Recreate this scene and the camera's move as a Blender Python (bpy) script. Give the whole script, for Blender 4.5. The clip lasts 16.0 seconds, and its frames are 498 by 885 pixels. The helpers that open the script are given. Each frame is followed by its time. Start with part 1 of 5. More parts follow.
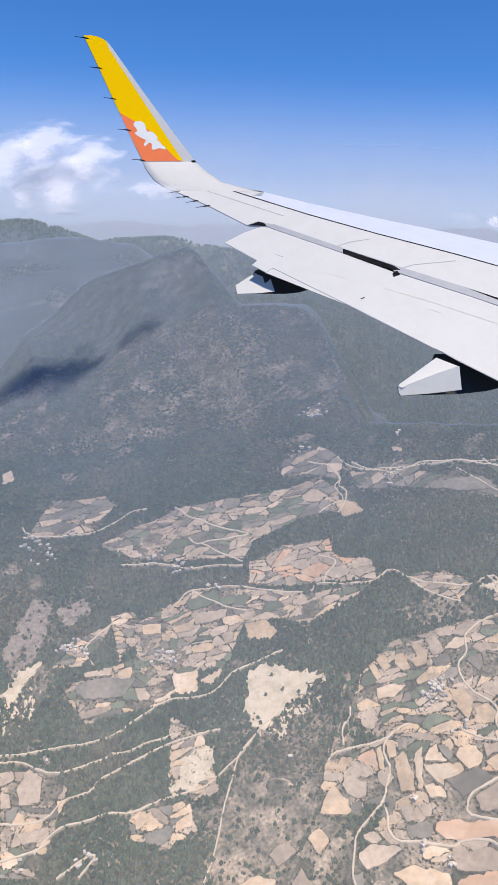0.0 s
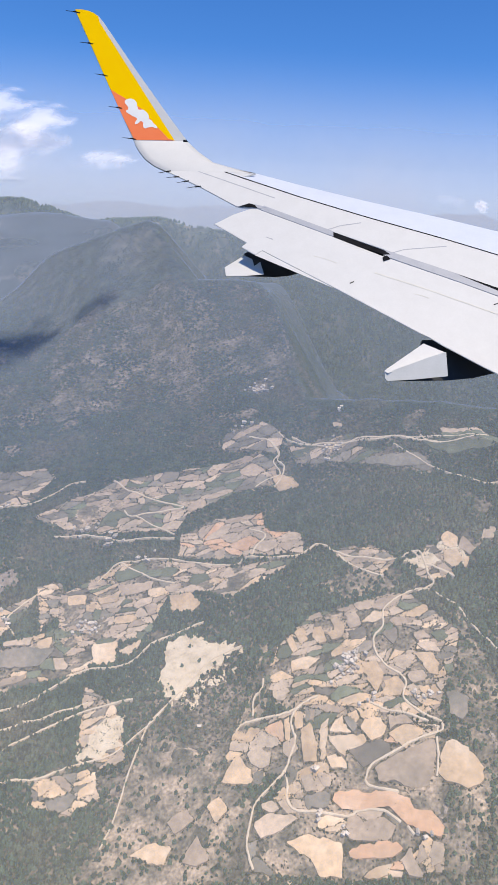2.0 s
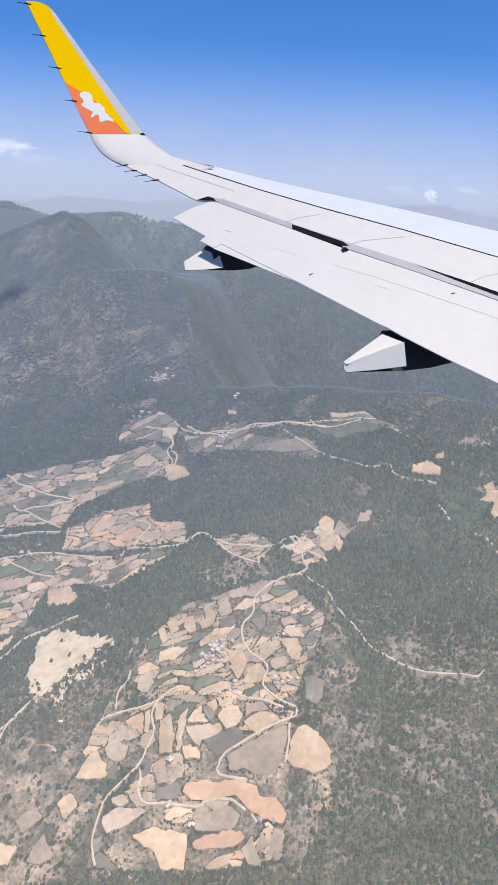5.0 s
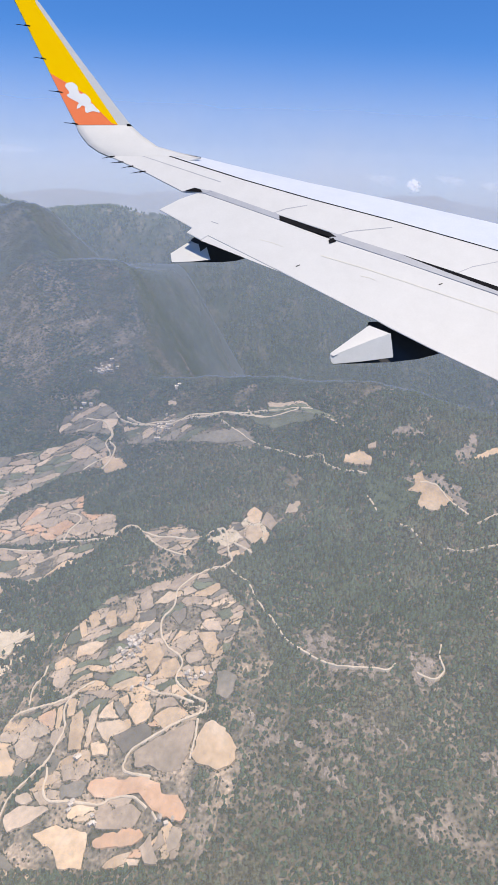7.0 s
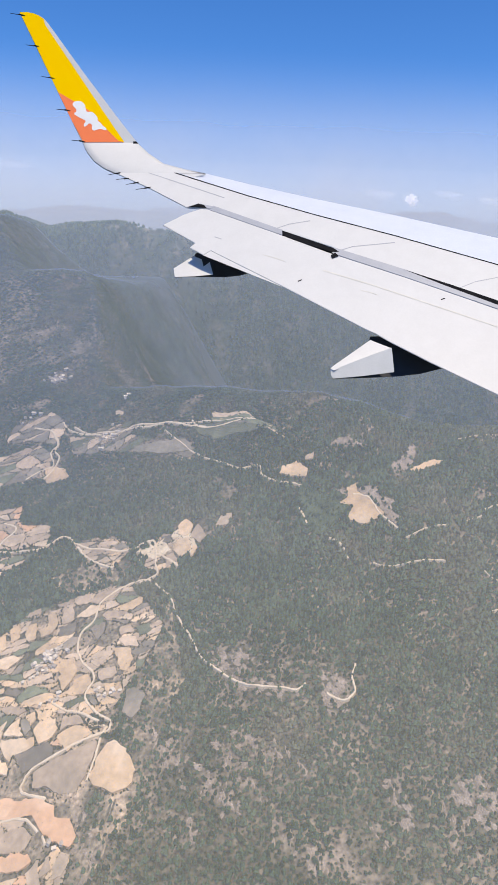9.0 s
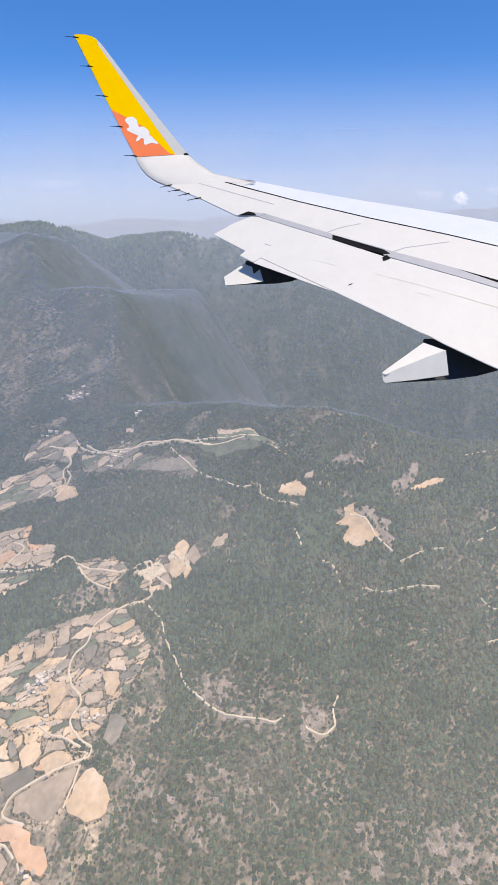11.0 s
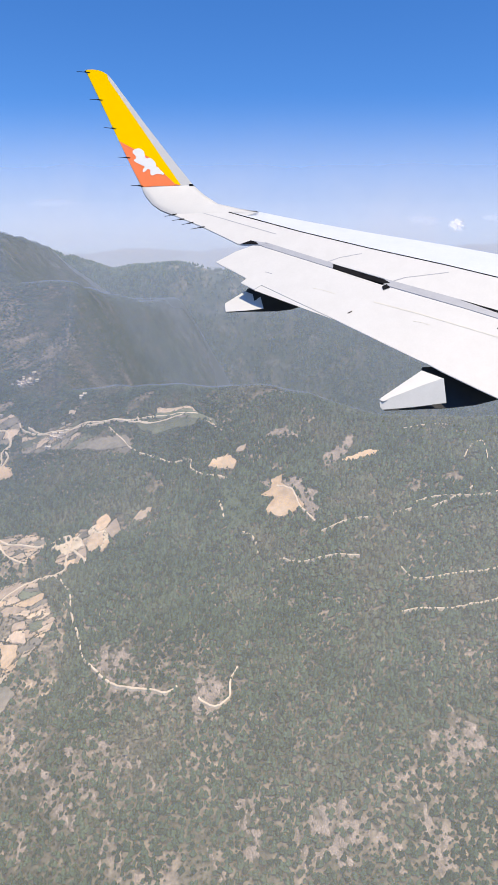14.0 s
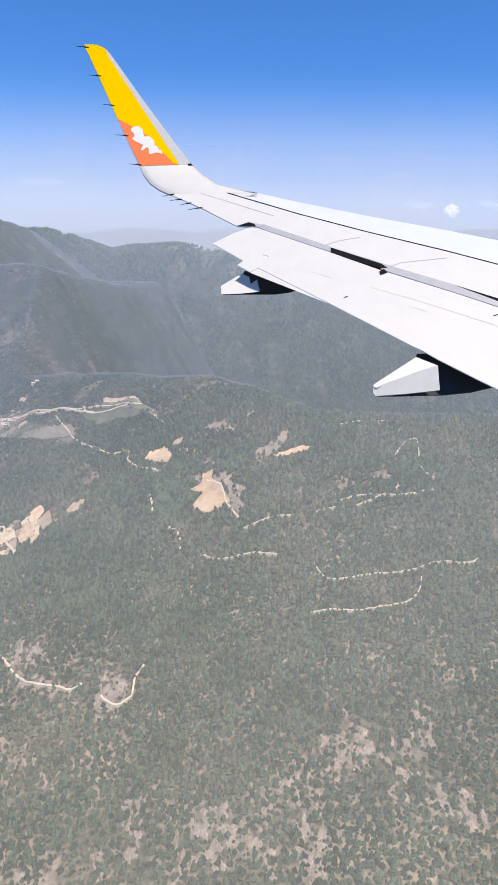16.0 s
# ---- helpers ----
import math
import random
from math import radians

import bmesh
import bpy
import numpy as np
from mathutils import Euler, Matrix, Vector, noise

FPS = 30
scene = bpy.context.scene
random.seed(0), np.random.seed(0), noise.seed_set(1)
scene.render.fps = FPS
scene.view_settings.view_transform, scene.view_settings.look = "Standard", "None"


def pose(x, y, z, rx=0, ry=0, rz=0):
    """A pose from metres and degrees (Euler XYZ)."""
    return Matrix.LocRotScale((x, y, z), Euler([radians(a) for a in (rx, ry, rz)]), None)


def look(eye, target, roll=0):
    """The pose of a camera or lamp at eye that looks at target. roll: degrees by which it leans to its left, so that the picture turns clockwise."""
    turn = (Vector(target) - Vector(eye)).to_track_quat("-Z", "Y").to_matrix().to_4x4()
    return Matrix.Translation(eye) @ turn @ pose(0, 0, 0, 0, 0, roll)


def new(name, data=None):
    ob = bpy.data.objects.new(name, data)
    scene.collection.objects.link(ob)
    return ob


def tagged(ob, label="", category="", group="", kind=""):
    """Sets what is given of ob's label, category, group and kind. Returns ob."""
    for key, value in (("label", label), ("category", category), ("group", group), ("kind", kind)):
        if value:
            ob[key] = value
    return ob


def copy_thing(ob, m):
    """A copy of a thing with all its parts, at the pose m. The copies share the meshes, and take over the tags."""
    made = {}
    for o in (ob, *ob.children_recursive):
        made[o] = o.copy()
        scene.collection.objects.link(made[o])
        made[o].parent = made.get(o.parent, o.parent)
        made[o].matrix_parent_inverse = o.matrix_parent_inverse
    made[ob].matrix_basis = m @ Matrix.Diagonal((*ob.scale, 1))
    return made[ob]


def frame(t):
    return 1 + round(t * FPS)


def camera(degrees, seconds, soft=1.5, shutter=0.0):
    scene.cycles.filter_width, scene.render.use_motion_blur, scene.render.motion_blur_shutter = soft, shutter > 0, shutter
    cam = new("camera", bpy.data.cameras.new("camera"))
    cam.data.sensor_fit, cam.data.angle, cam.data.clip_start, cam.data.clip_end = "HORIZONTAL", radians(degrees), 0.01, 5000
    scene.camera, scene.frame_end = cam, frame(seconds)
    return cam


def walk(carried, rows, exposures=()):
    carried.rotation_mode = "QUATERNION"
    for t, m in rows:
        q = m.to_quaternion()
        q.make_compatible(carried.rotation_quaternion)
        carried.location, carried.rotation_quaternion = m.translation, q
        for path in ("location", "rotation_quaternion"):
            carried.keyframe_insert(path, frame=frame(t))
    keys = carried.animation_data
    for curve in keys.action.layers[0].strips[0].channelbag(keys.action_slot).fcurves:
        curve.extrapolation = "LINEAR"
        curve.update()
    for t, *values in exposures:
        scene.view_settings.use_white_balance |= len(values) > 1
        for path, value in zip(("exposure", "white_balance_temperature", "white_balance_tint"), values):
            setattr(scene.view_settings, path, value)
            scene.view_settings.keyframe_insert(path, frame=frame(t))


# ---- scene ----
S = 150.0  # metres in one unit of the plan below
cam = camera(42.0, 16.0, soft=1.1)
ROWS = [
    (0, -1.4461, -0.1334, 0.0266, -15.487, -2.049, -0.449),
    (0.5, -1.3633, -0.1214, 0.0118, -16.316, -2.205, -0.735),
    (1, -1.2874, -0.1188, -0.0109, -16.724, -2.572, -0.851),
    (1.5, -1.2088, -0.1213, -0.0383, -16.651, -2.877, -0.744),
    (2, -1.1150, -0.1162, -0.0356, -16.732, -2.986, -0.441),
    (2.5, -1.0310, -0.1092, -0.0217, -16.790, -3.034, -0.381),
    (3, -0.9485, -0.1041, -0.0109, -16.748, -3.016, -0.646),
    (3.5, -0.8673, -0.0984, -0.0007, -16.875, -2.864, -1.086),
    (4, -0.7920, -0.0953, -0.0257, -16.688, -2.608, -1.675),
    (6.5, -0.4049, -0.0682, -0.0736, -17.749, -1.897, -3.150),
    (7, -0.3229, -0.0544, -0.0806, -17.656, -1.860, -2.846),
    (7.5, -0.2362, -0.0440, -0.1236, -16.702, -2.033, -2.508),
    (8, -0.1449, -0.0305, -0.1413, -16.114, -2.078, -2.266),
    (8.5, -0.0566, -0.0187, -0.1368, -15.985, -2.062, -2.032),
    (9, 0.0288, -0.0061, -0.1110, -16.360, -1.860, -1.649),
    (9.5, 0.1109, 0.0073, -0.0766, -16.766, -1.302, -0.816),
    (10, 0.1797, 0.0284, -0.0429, -17.007, -0.549, 0.441),
    (12.5, 0.4701, 0.1084, -0.1852, -13.518, 0.577, 5.857),
    (13, 0.5209, 0.1231, -0.2485, -13.155, 0.191, 5.560),
    (13.5, 0.5684, 0.1382, -0.3133, -12.823, -0.221, 4.999),
    (14, 0.6178, 0.1568, -0.3506, -12.953, -0.548, 4.296),
    (14.5, 0.6708, 0.1720, -0.3443, -13.752, -0.823, 3.830),
    (15, 0.7281, 0.1844, -0.3244, -14.495, -0.971, 3.836),
    (15.5, 0.8000, 0.1967, -0.3096, -14.761, -1.139, 4.228),
    (16, 0.8752, 0.2134, -0.3090, -14.507, -1.440, 4.717),
]
walk(cam, [(t, pose(S * x, S * y, S * z, 90 + pitch, roll, yaw)) for t, x, y, z, pitch, roll, yaw in ROWS],
     exposures=[(0.0, -0.10, 6950, 10), (0.8, -0.06, 7000, 10), (8.0, -0.03, 7100, 10), (12.5, 0.12, 7400, 10), (16.0, 0.17, 7300, 10)])

# ---- light ----
SUN_UP, SUN_ROUND = 72.0, 150.0  # elevation; azimuth clockwise from +y, where the sun stands
world = bpy.data.worlds.new("sky")
scene.world = world
world.use_nodes = True
wn = world.node_tree.nodes
sky = wn.new("ShaderNodeTexSky")
sky.sky_type, sky.sun_disc = "NISHITA", False
sky.sun_elevation, sky.sun_rotation = radians(SUN_UP), radians(SUN_ROUND)
sky.altitude, sky.air_density, sky.dust_density, sky.ozone_density = 1500, 1.0, 0.4, 5.0
tone, tint = wn.new("ShaderNodeHueSaturation"), wn.new("ShaderNodeVectorMath")
tone.inputs["Saturation"].default_value = 1.27
tint.operation, tint.inputs[1].default_value = "MULTIPLY", (0.86, 0.875, 1.08)
world.node_tree.links.new(sky.outputs[0], tone.inputs["Color"])
world.node_tree.links.new(tone.outputs[0], tint.inputs[0])
world.node_tree.links.new(tint.outputs[0], wn["Background"].inputs[0])
wn["Background"].inputs[1].default_value = 0.165
sun_dir = Vector((math.sin(radians(SUN_ROUND)) * math.cos(radians(SUN_UP)), math.cos(radians(SUN_ROUND)) * math.cos(radians(SUN_UP)), math.sin(radians(SUN_UP))))
sun = new("sun", bpy.data.lights.new("sun", "SUN"))
sun.data.energy, sun.data.angle, sun.data.color = 4.2, radians(0.5), (1.0, 0.93, 0.82)
sun.matrix_world = look(sun_dir * 100, (0, 0, 0))


# ---- materials ----
def material(name, colours, scale, rough=0.9, bump=0.0, detail=6.0, island=0.0, fine=0.0, metal=0.0, stops=(0.3, 0.7), shine=0.4):
    """A surface mottled between two or three colours at the given scale (per metre), with finer grain, relief and a spread from piece to piece."""
    m = bpy.data.materials.new(name)
    m.use_nodes = True
    nodes, links = m.node_tree.nodes, m.node_tree.links
    bsdf = nodes["Principled BSDF"]
    bsdf.inputs["Roughness"].default_value, bsdf.inputs["Metallic"].default_value = rough, metal
    bsdf.inputs["Specular IOR Level"].default_value = shine
    place = nodes.new("ShaderNodeNewGeometry")
    grain = nodes.new("ShaderNodeTexNoise")
    grain.inputs["Scale"].default_value, grain.inputs["Detail"].default_value, grain.inputs["Roughness"].default_value = scale, detail, 0.62
    links.new(place.outputs["Position"], grain.inputs["Vector"])
    ramp = nodes.new("ShaderNodeValToRGB")
    steps = ramp.color_ramp.elements
    while len(steps) < len(colours):
        steps.new(0.5)
    for i, c in enumerate(colours):
        steps[i].position = stops[0] + (stops[1] - stops[0]) * i / (len(colours) - 1)
        steps[i].color = (*c, 1)
    links.new(grain.outputs["Fac"], ramp.inputs["Fac"])
    out = ramp.outputs["Color"]
    if fine:
        speck = nodes.new("ShaderNodeTexNoise")
        speck.inputs["Scale"].default_value, speck.inputs["Detail"].default_value = scale * 9, 3
        links.new(place.outputs["Position"], speck.inputs["Vector"])
        level = nodes.new("ShaderNodeMapRange")
        level.inputs["From Min"].default_value, level.inputs["From Max"].default_value = 0.3, 0.7
        level.inputs["To Min"].default_value, level.inputs["To Max"].default_value = 1 - fine, 1 + fine
        links.new(speck.outputs["Fac"], level.inputs["Value"])
        mul = nodes.new("ShaderNodeVectorMath")
        mul.operation = "SCALE"
        links.new(out, mul.inputs[0]), links.new(level.outputs[0], mul.inputs["Scale"])
        out = mul.outputs[0]
    if island:
        level = nodes.new("ShaderNodeMapRange")
        level.inputs["To Min"].default_value, level.inputs["To Max"].default_value = 1 - island, 1 + island
        if name.startswith("field") or name.startswith("house"):
            info = nodes.new("ShaderNodeObjectInfo")
            links.new(info.outputs["Random"], level.inputs["Value"])
        else:
            links.new(place.outputs["Random Per Island"], level.inputs["Value"])
        mul = nodes.new("ShaderNodeVectorMath")
        mul.operation = "SCALE"
        links.new(out, mul.inputs[0]), links.new(level.outputs[0], mul.inputs["Scale"])
        out = mul.outputs[0]
    links.new(out, bsdf.inputs["Base Color"])
    if bump:
        relief = nodes.new("ShaderNodeBump")
        relief.inputs["Strength"].default_value, relief.inputs["Distance"].default_value = 0.6, bump
        links.new(grain.outputs["Fac"], relief.inputs["Height"])
        links.new(relief.outputs["Normal"], bsdf.inputs["Normal"])
    return m


GROUND = material("dry_earth", [(0.10, 0.10, 0.062), (0.155, 0.138, 0.092), (0.34, 0.27, 0.20)], 0.05, bump=1.0, detail=9, fine=0.5, stops=(0.3, 0.63))
MOUNTAIN = material("mountain_side", [(0.07, 0.095, 0.06), (0.13, 0.135, 0.095), (0.26, 0.225, 0.17)], 0.008, bump=2.0, detail=10, fine=0.4, stops=(0.36, 0.68))
TREES = material("conifer_needles", [(0.048, 0.080, 0.044), (0.090, 0.124, 0.074), (0.160, 0.155, 0.104)], 0.022, island=0.45, detail=8, stops=(0.34, 0.7))
FIELD_PALE = material("field_pale", [(0.60, 0.44, 0.29), (0.80, 0.55, 0.33), (0.92, 0.69, 0.47)], 0.035, island=0.14, fine=0.12, stops=(0.36, 0.62))
FIELD_TAN = material("field_tan", [(0.44, 0.345, 0.245), (0.60, 0.45, 0.315), (0.76, 0.56, 0.39)], 0.035, island=0.2, fine=0.14)
FIELD_GREY = material("field_grey", [(0.20, 0.18, 0.13), (0.29, 0.25, 0.19), (0.42, 0.33, 0.24)], 0.035, island=0.25, fine=0.16)
FIELD_FALLOW = material("field_fallow", [(0.13, 0.118, 0.08), (0.26, 0.215, 0.15), (0.56, 0.42, 0.29)], 0.06, fine=0.45, detail=8, stops=(0.34, 0.62))
FIELD_GREEN = material("field_green", [(0.15, 0.17, 0.10), (0.24, 0.25, 0.16)], 0.12, island=0.25, fine=0.16)
FIELD_ORANGE = material("field_orange", [(0.60, 0.42, 0.28), (0.82, 0.48, 0.28), (0.92, 0.63, 0.42)], 0.03, island=0.1, fine=0.1)
SOIL = material("bare_soil", [(0.22, 0.18, 0.135), (0.36, 0.29, 0.225), (0.50, 0.40, 0.315)], 0.25, fine=0.4, detail=9)
BUSHES = material("hedge_leaves", [(0.06, 0.07, 0.04), (0.12, 0.12, 0.075)], 0.05, island=0.4)
# tints and strengths of the sheets that paint the haze
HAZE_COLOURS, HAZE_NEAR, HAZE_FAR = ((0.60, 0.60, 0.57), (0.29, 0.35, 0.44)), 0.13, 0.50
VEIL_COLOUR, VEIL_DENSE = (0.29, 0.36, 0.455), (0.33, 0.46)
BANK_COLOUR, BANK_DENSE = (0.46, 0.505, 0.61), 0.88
FIELD_MEADOW = material("field_meadow", [(0.085, 0.115, 0.064), (0.125, 0.155, 0.088)], 0.12, fine=0.2)
DIRT = material("dirt_track", [(0.80, 0.61, 0.41), (0.90, 0.74, 0.55)], 0.3, fine=0.1)
WATER = material("pond_water", [(0.012, 0.016, 0.014), (0.022, 0.028, 0.022)], 0.2, rough=0.12, shine=0.5)
SAND = material("bare_sand", [(0.62, 0.48, 0.32), (0.86, 0.68, 0.46), (0.94, 0.78, 0.58)], 0.16, fine=0.12, detail=9)
WALL = material("house_wall", [(0.66, 0.56, 0.45), (0.80, 0.72, 0.62)], 0.8, island=0.2)
ROOF = material("house_roof", [(0.62, 0.50, 0.38), (0.86, 0.76, 0.64)], 0.8, rough=0.9, island=0.3, shine=0.03)
WHITE = material("wing_paint", [(0.565, 0.56, 0.54), (0.60, 0.595, 0.575)], 0.012, rough=0.5, fine=0.015)
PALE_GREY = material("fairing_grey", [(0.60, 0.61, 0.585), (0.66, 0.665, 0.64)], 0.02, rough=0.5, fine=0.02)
GREY = material("wing_grey", [(0.34, 0.35, 0.38), (0.40, 0.41, 0.43)], 0.02, rough=0.4, fine=0.03)
# black for dark parts, and for shade painted into the flap slot and notch
DARK = material("black_and_slot_shade", [(0.006, 0.006, 0.007), (0.016, 0.016, 0.018)], 0.02, rough=0.8, shine=0.05)
# blue in the base colour stands in for sky reflected on the slat
SLAT = material("slat_metal_sky_tint", [(0.62, 0.655, 0.71), (0.67, 0.70, 0.75)], 0.012, rough=0.4, metal=0.1, fine=0.02)
YELLOW = material("yellow_paint", [(1.0, 0.58, 0.0), (1.0, 0.61, 0.0)], 0.012, rough=0.65, shine=0.05)
ORANGE = material("orange_paint", [(0.95, 0.22, 0.085), (0.98, 0.25, 0.10)], 0.012, rough=0.65, shine=0.05)
# white lightened above WHITE to make up for weak sun on the winglet
EMBLEM_LIT = material("emblem_lit_white", [(0.80, 0.79, 0.77), (0.84, 0.83, 0.81)], 0.012, rough=0.5, fine=0.01)
SCUFF = material("wing_scuff", [(0.56, 0.545, 0.49), (0.64, 0.62, 0.56)], 0.02, rough=0.5)


# ---- mesh helpers ----
def mesh(name, verts, faces, mat, parent=None, label="", smooth=False):
    """One mesh object from points in plan units."""
    me = bpy.data.meshes.new(name)
    me.from_pydata([(x * S, y * S, z * S) for x, y, z in verts], [], faces)
    me.materials.append(mat)
    if smooth:
        me.shade_smooth()
    ob = new(name, me)
    ob.parent = parent
    if label:
        ob["label"] = label
    return ob


# ---- land form ----
def ease(a, b, v):
    v = np.clip((v - a) / (b - a), 0.0, 1.0)
    return v * v * (3 - 2 * v)


def waves(x, y, seed, k):
    """Smooth uneven relief, about -1 to 1."""
    r = np.random.RandomState(seed)
    out = np.zeros_like(x)
    for _ in range(9):
        a, f, p = r.uniform(0, 2 * np.pi), k * r.uniform(0.6, 1.7), r.uniform(0, 6.28)
        out = out + np.sin((x * np.cos(a) + y * np.sin(a)) * f + p + 0.8 * np.sin((x * np.sin(a) - y * np.cos(a)) * f * 0.7 + p))
    return out / 4.0


def ridged(x, y, seed, k):
    return 1 - 2 * np.abs(waves(x, y, seed, k))


SLOPE = [-1.0136, 1.1412, 0.4527, 0.1691, -0.078, 0.83, 0.3448, 0.1811, -0.0336, 0.1468, -0.0664, -0.0844, -0.2858, 0.0577, -0.1016]
POWERS = [(i, j) for i in range(5) for j in range(5 - i)]


def valley(x, y):
    """The broad valley side, falling to the near left and climbing to the ridge."""
    u, v = (x + 0.5) / 2, (y - 3.3) / 2
    return sum(c * u ** i * v ** j for c, (i, j) in zip(SLOPE, POWERS))


def low_of(a, b, k):
    """The lower of two heights, with the corner rounded over k."""
    h = np.clip(0.5 + 0.5 * (b - a) / k, 0, 1)
    return b + (a - b) * h - k * h * (1 - h)


def view_cap(x, y):
    """Caps the land to stay below the wing in view: a high shelf, a lower one on its far side, with a wooded flank
    between.
    """
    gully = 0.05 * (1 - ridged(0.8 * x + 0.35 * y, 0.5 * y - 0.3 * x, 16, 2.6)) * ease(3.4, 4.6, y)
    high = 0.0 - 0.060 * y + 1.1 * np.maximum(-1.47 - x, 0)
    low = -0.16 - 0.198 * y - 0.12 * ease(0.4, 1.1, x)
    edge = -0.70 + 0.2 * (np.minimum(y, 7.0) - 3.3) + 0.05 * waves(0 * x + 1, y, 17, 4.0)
    drop = np.minimum(0.42 * np.maximum(y - crest_cut_line(x) - 0.06, 0), 0.62 * np.maximum(x - edge, 0))
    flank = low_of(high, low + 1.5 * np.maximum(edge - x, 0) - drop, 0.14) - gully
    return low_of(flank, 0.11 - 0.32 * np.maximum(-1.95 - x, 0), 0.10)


def crest_cut_line(x):
    """Where the valley side ends: the ridge on the left, else cut to keep the wing clear in view."""
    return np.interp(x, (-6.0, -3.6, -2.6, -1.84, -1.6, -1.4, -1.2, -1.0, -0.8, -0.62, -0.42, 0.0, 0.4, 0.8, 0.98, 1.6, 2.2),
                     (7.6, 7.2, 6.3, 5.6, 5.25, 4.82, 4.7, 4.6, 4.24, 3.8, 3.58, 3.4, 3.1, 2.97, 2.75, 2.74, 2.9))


def land(x, y):
    """Height of the ground: a valley side that climbs to a crest, a long fall behind it, and ranges beyond, shaped to
    fit the camera's view.
    """
    x, y = np.asarray(x, float), np.asarray(y, float)
    xb = np.clip(x, -4.2, 1.75)
    xb = xb + 0.1 * np.clip(x - xb, -3, 3)
    rough = 0.018 * waves(x, y, 3, 7.0) + 0.006 * waves(x, y, 4, 23.0)
    side = valley(xb, np.clip(y, 0.8, 7.4)) + rough + 0.05 * ease(3.6, 4.4, y) * ridged(x + 0.25 * y, 0.35 * y, 6, 3.4)
    fall = low_of(side, view_cap(x, y) + 0.6 * rough + 0.012 * waves(x, y, 14, 11.0), 0.09)
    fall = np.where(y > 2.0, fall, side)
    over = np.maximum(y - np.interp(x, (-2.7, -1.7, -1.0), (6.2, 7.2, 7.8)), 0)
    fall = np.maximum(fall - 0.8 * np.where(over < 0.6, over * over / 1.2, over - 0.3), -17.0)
    # the next ridge up the valley
    spine = 0.26 - 0.62 * np.maximum(x + 3.0, 0) - 0.05 * np.abs(x + 3.7) + 0.05 * waves(x, 0 * y + 2, 11, 2.6)
    spine = spine - 0.42 * np.abs(y - 9.6) + 0.13 * ridged(x, 0.4 * y, 12, 2.0) * ease(0.1, 1.2, np.abs(y - 9.6))
    fall = np.maximum(fall, np.where((x < -1.2) & (y < 14), spine, -17.0))
    # ranges set back behind the wing, their skyline fitted to the camera's view
    top = np.interp(x, (-16, -13, -11.3, -9.9, -8.1, -7.3, -5.1, -3.3, -1.4, 6, 12), (1.0, 1.3, 1.45, 1.15, 0.62, 0.80, 0.9, 0.7, 0.4, -0.6, -1.2)) + 0.06 * waves(x, 0 * y + 3, 7, 1.9)
    face = ease(22.5, 31.0, y)
    return fall + face * (top - fall) + face * (1 - face) * (2.0 * ridged(x, 0.45 * y, 8, 0.6) + 0.5 * ridged(x, 0.6 * y, 9, 1.7)) - 0.5 * ease(31.0, 33, y)


def grid_land():
    ys = np.concatenate([np.linspace(-30, 0, 14, endpoint=False), np.linspace(0, 6.6, 400, endpoint=False), np.linspace(6.6, 16.0, 130, endpoint=False), np.linspace(16.0, 22, 10, endpoint=False), np.linspace(22, 33, 150)])
    us = np.sinh(np.linspace(-2.6, 2.6, 350)) / np.sinh(2.6)
    v = []
    yy = np.repeat(ys, len(us))
    half = np.where(yy < 0, 30, 4.0 + 26 * np.clip(yy / 33, 0, 1) ** 0.7)
    xx = np.tile(us, len(ys)) * half
    zz = land(xx, yy)
    n, m = len(ys), len(us)
    i = np.arange((n - 1) * m).reshape(n - 1, m)[:, :-1].ravel()
    faces = np.stack([i, i + 1, i + m + 1, i + m], 1)
    me = bpy.data.meshes.new("ground")
    me.from_pydata(np.stack([xx, yy, zz], 1) * S, [], faces.tolist())
    me.materials.append(GROUND), me.materials.append(MOUNTAIN)
    me.polygons.foreach_set("material_index", (yy[i] > 5.0).astype(np.int32))
    me.shade_smooth()
    return tagged(new("ground", me), "dry brown and grey-green mountain valley ground", "terrain", kind="structure")


ground = grid_land()

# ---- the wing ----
# near-black base colour paints the wing's shadow on the white fairing bodies
FAIRING_SHADE = material("fairing_shade", [(0.022, 0.024, 0.028), (0.032, 0.034, 0.038)], 0.02, rough=0.5)


def slab(name, corners, thick, mat, parent, label=""):
    """A flat panel through the corners, with thickness below it or along a given way, and softened rims."""
    way = Vector((0, 0, -thick)) if isinstance(thick, float) else Vector(thick)
    bm = bmesh.new()
    top = [bm.verts.new(Vector(c) * S) for c in corners]
    low = [bm.verts.new((Vector(c) + way) * S) for c in corners]
    n = len(corners)
    bm.faces.new(top), bm.faces.new(low[::-1])
    for i in range(n):
        bm.faces.new((top[i], low[i], low[(i + 1) % n], top[(i + 1) % n]))
    bmesh.ops.triangulate(bm, faces=[f for f in bm.faces if len(f.verts) > 4])
    bmesh.ops.recalc_face_normals(bm, faces=bm.faces)
    me = bpy.data.meshes.new(name)
    bm.to_mesh(me)
    bm.free()
    me.materials.append(mat)
    ob = new(name, me)
    ob.parent = parent
    if label:
        ob["label"] = label
    return ob


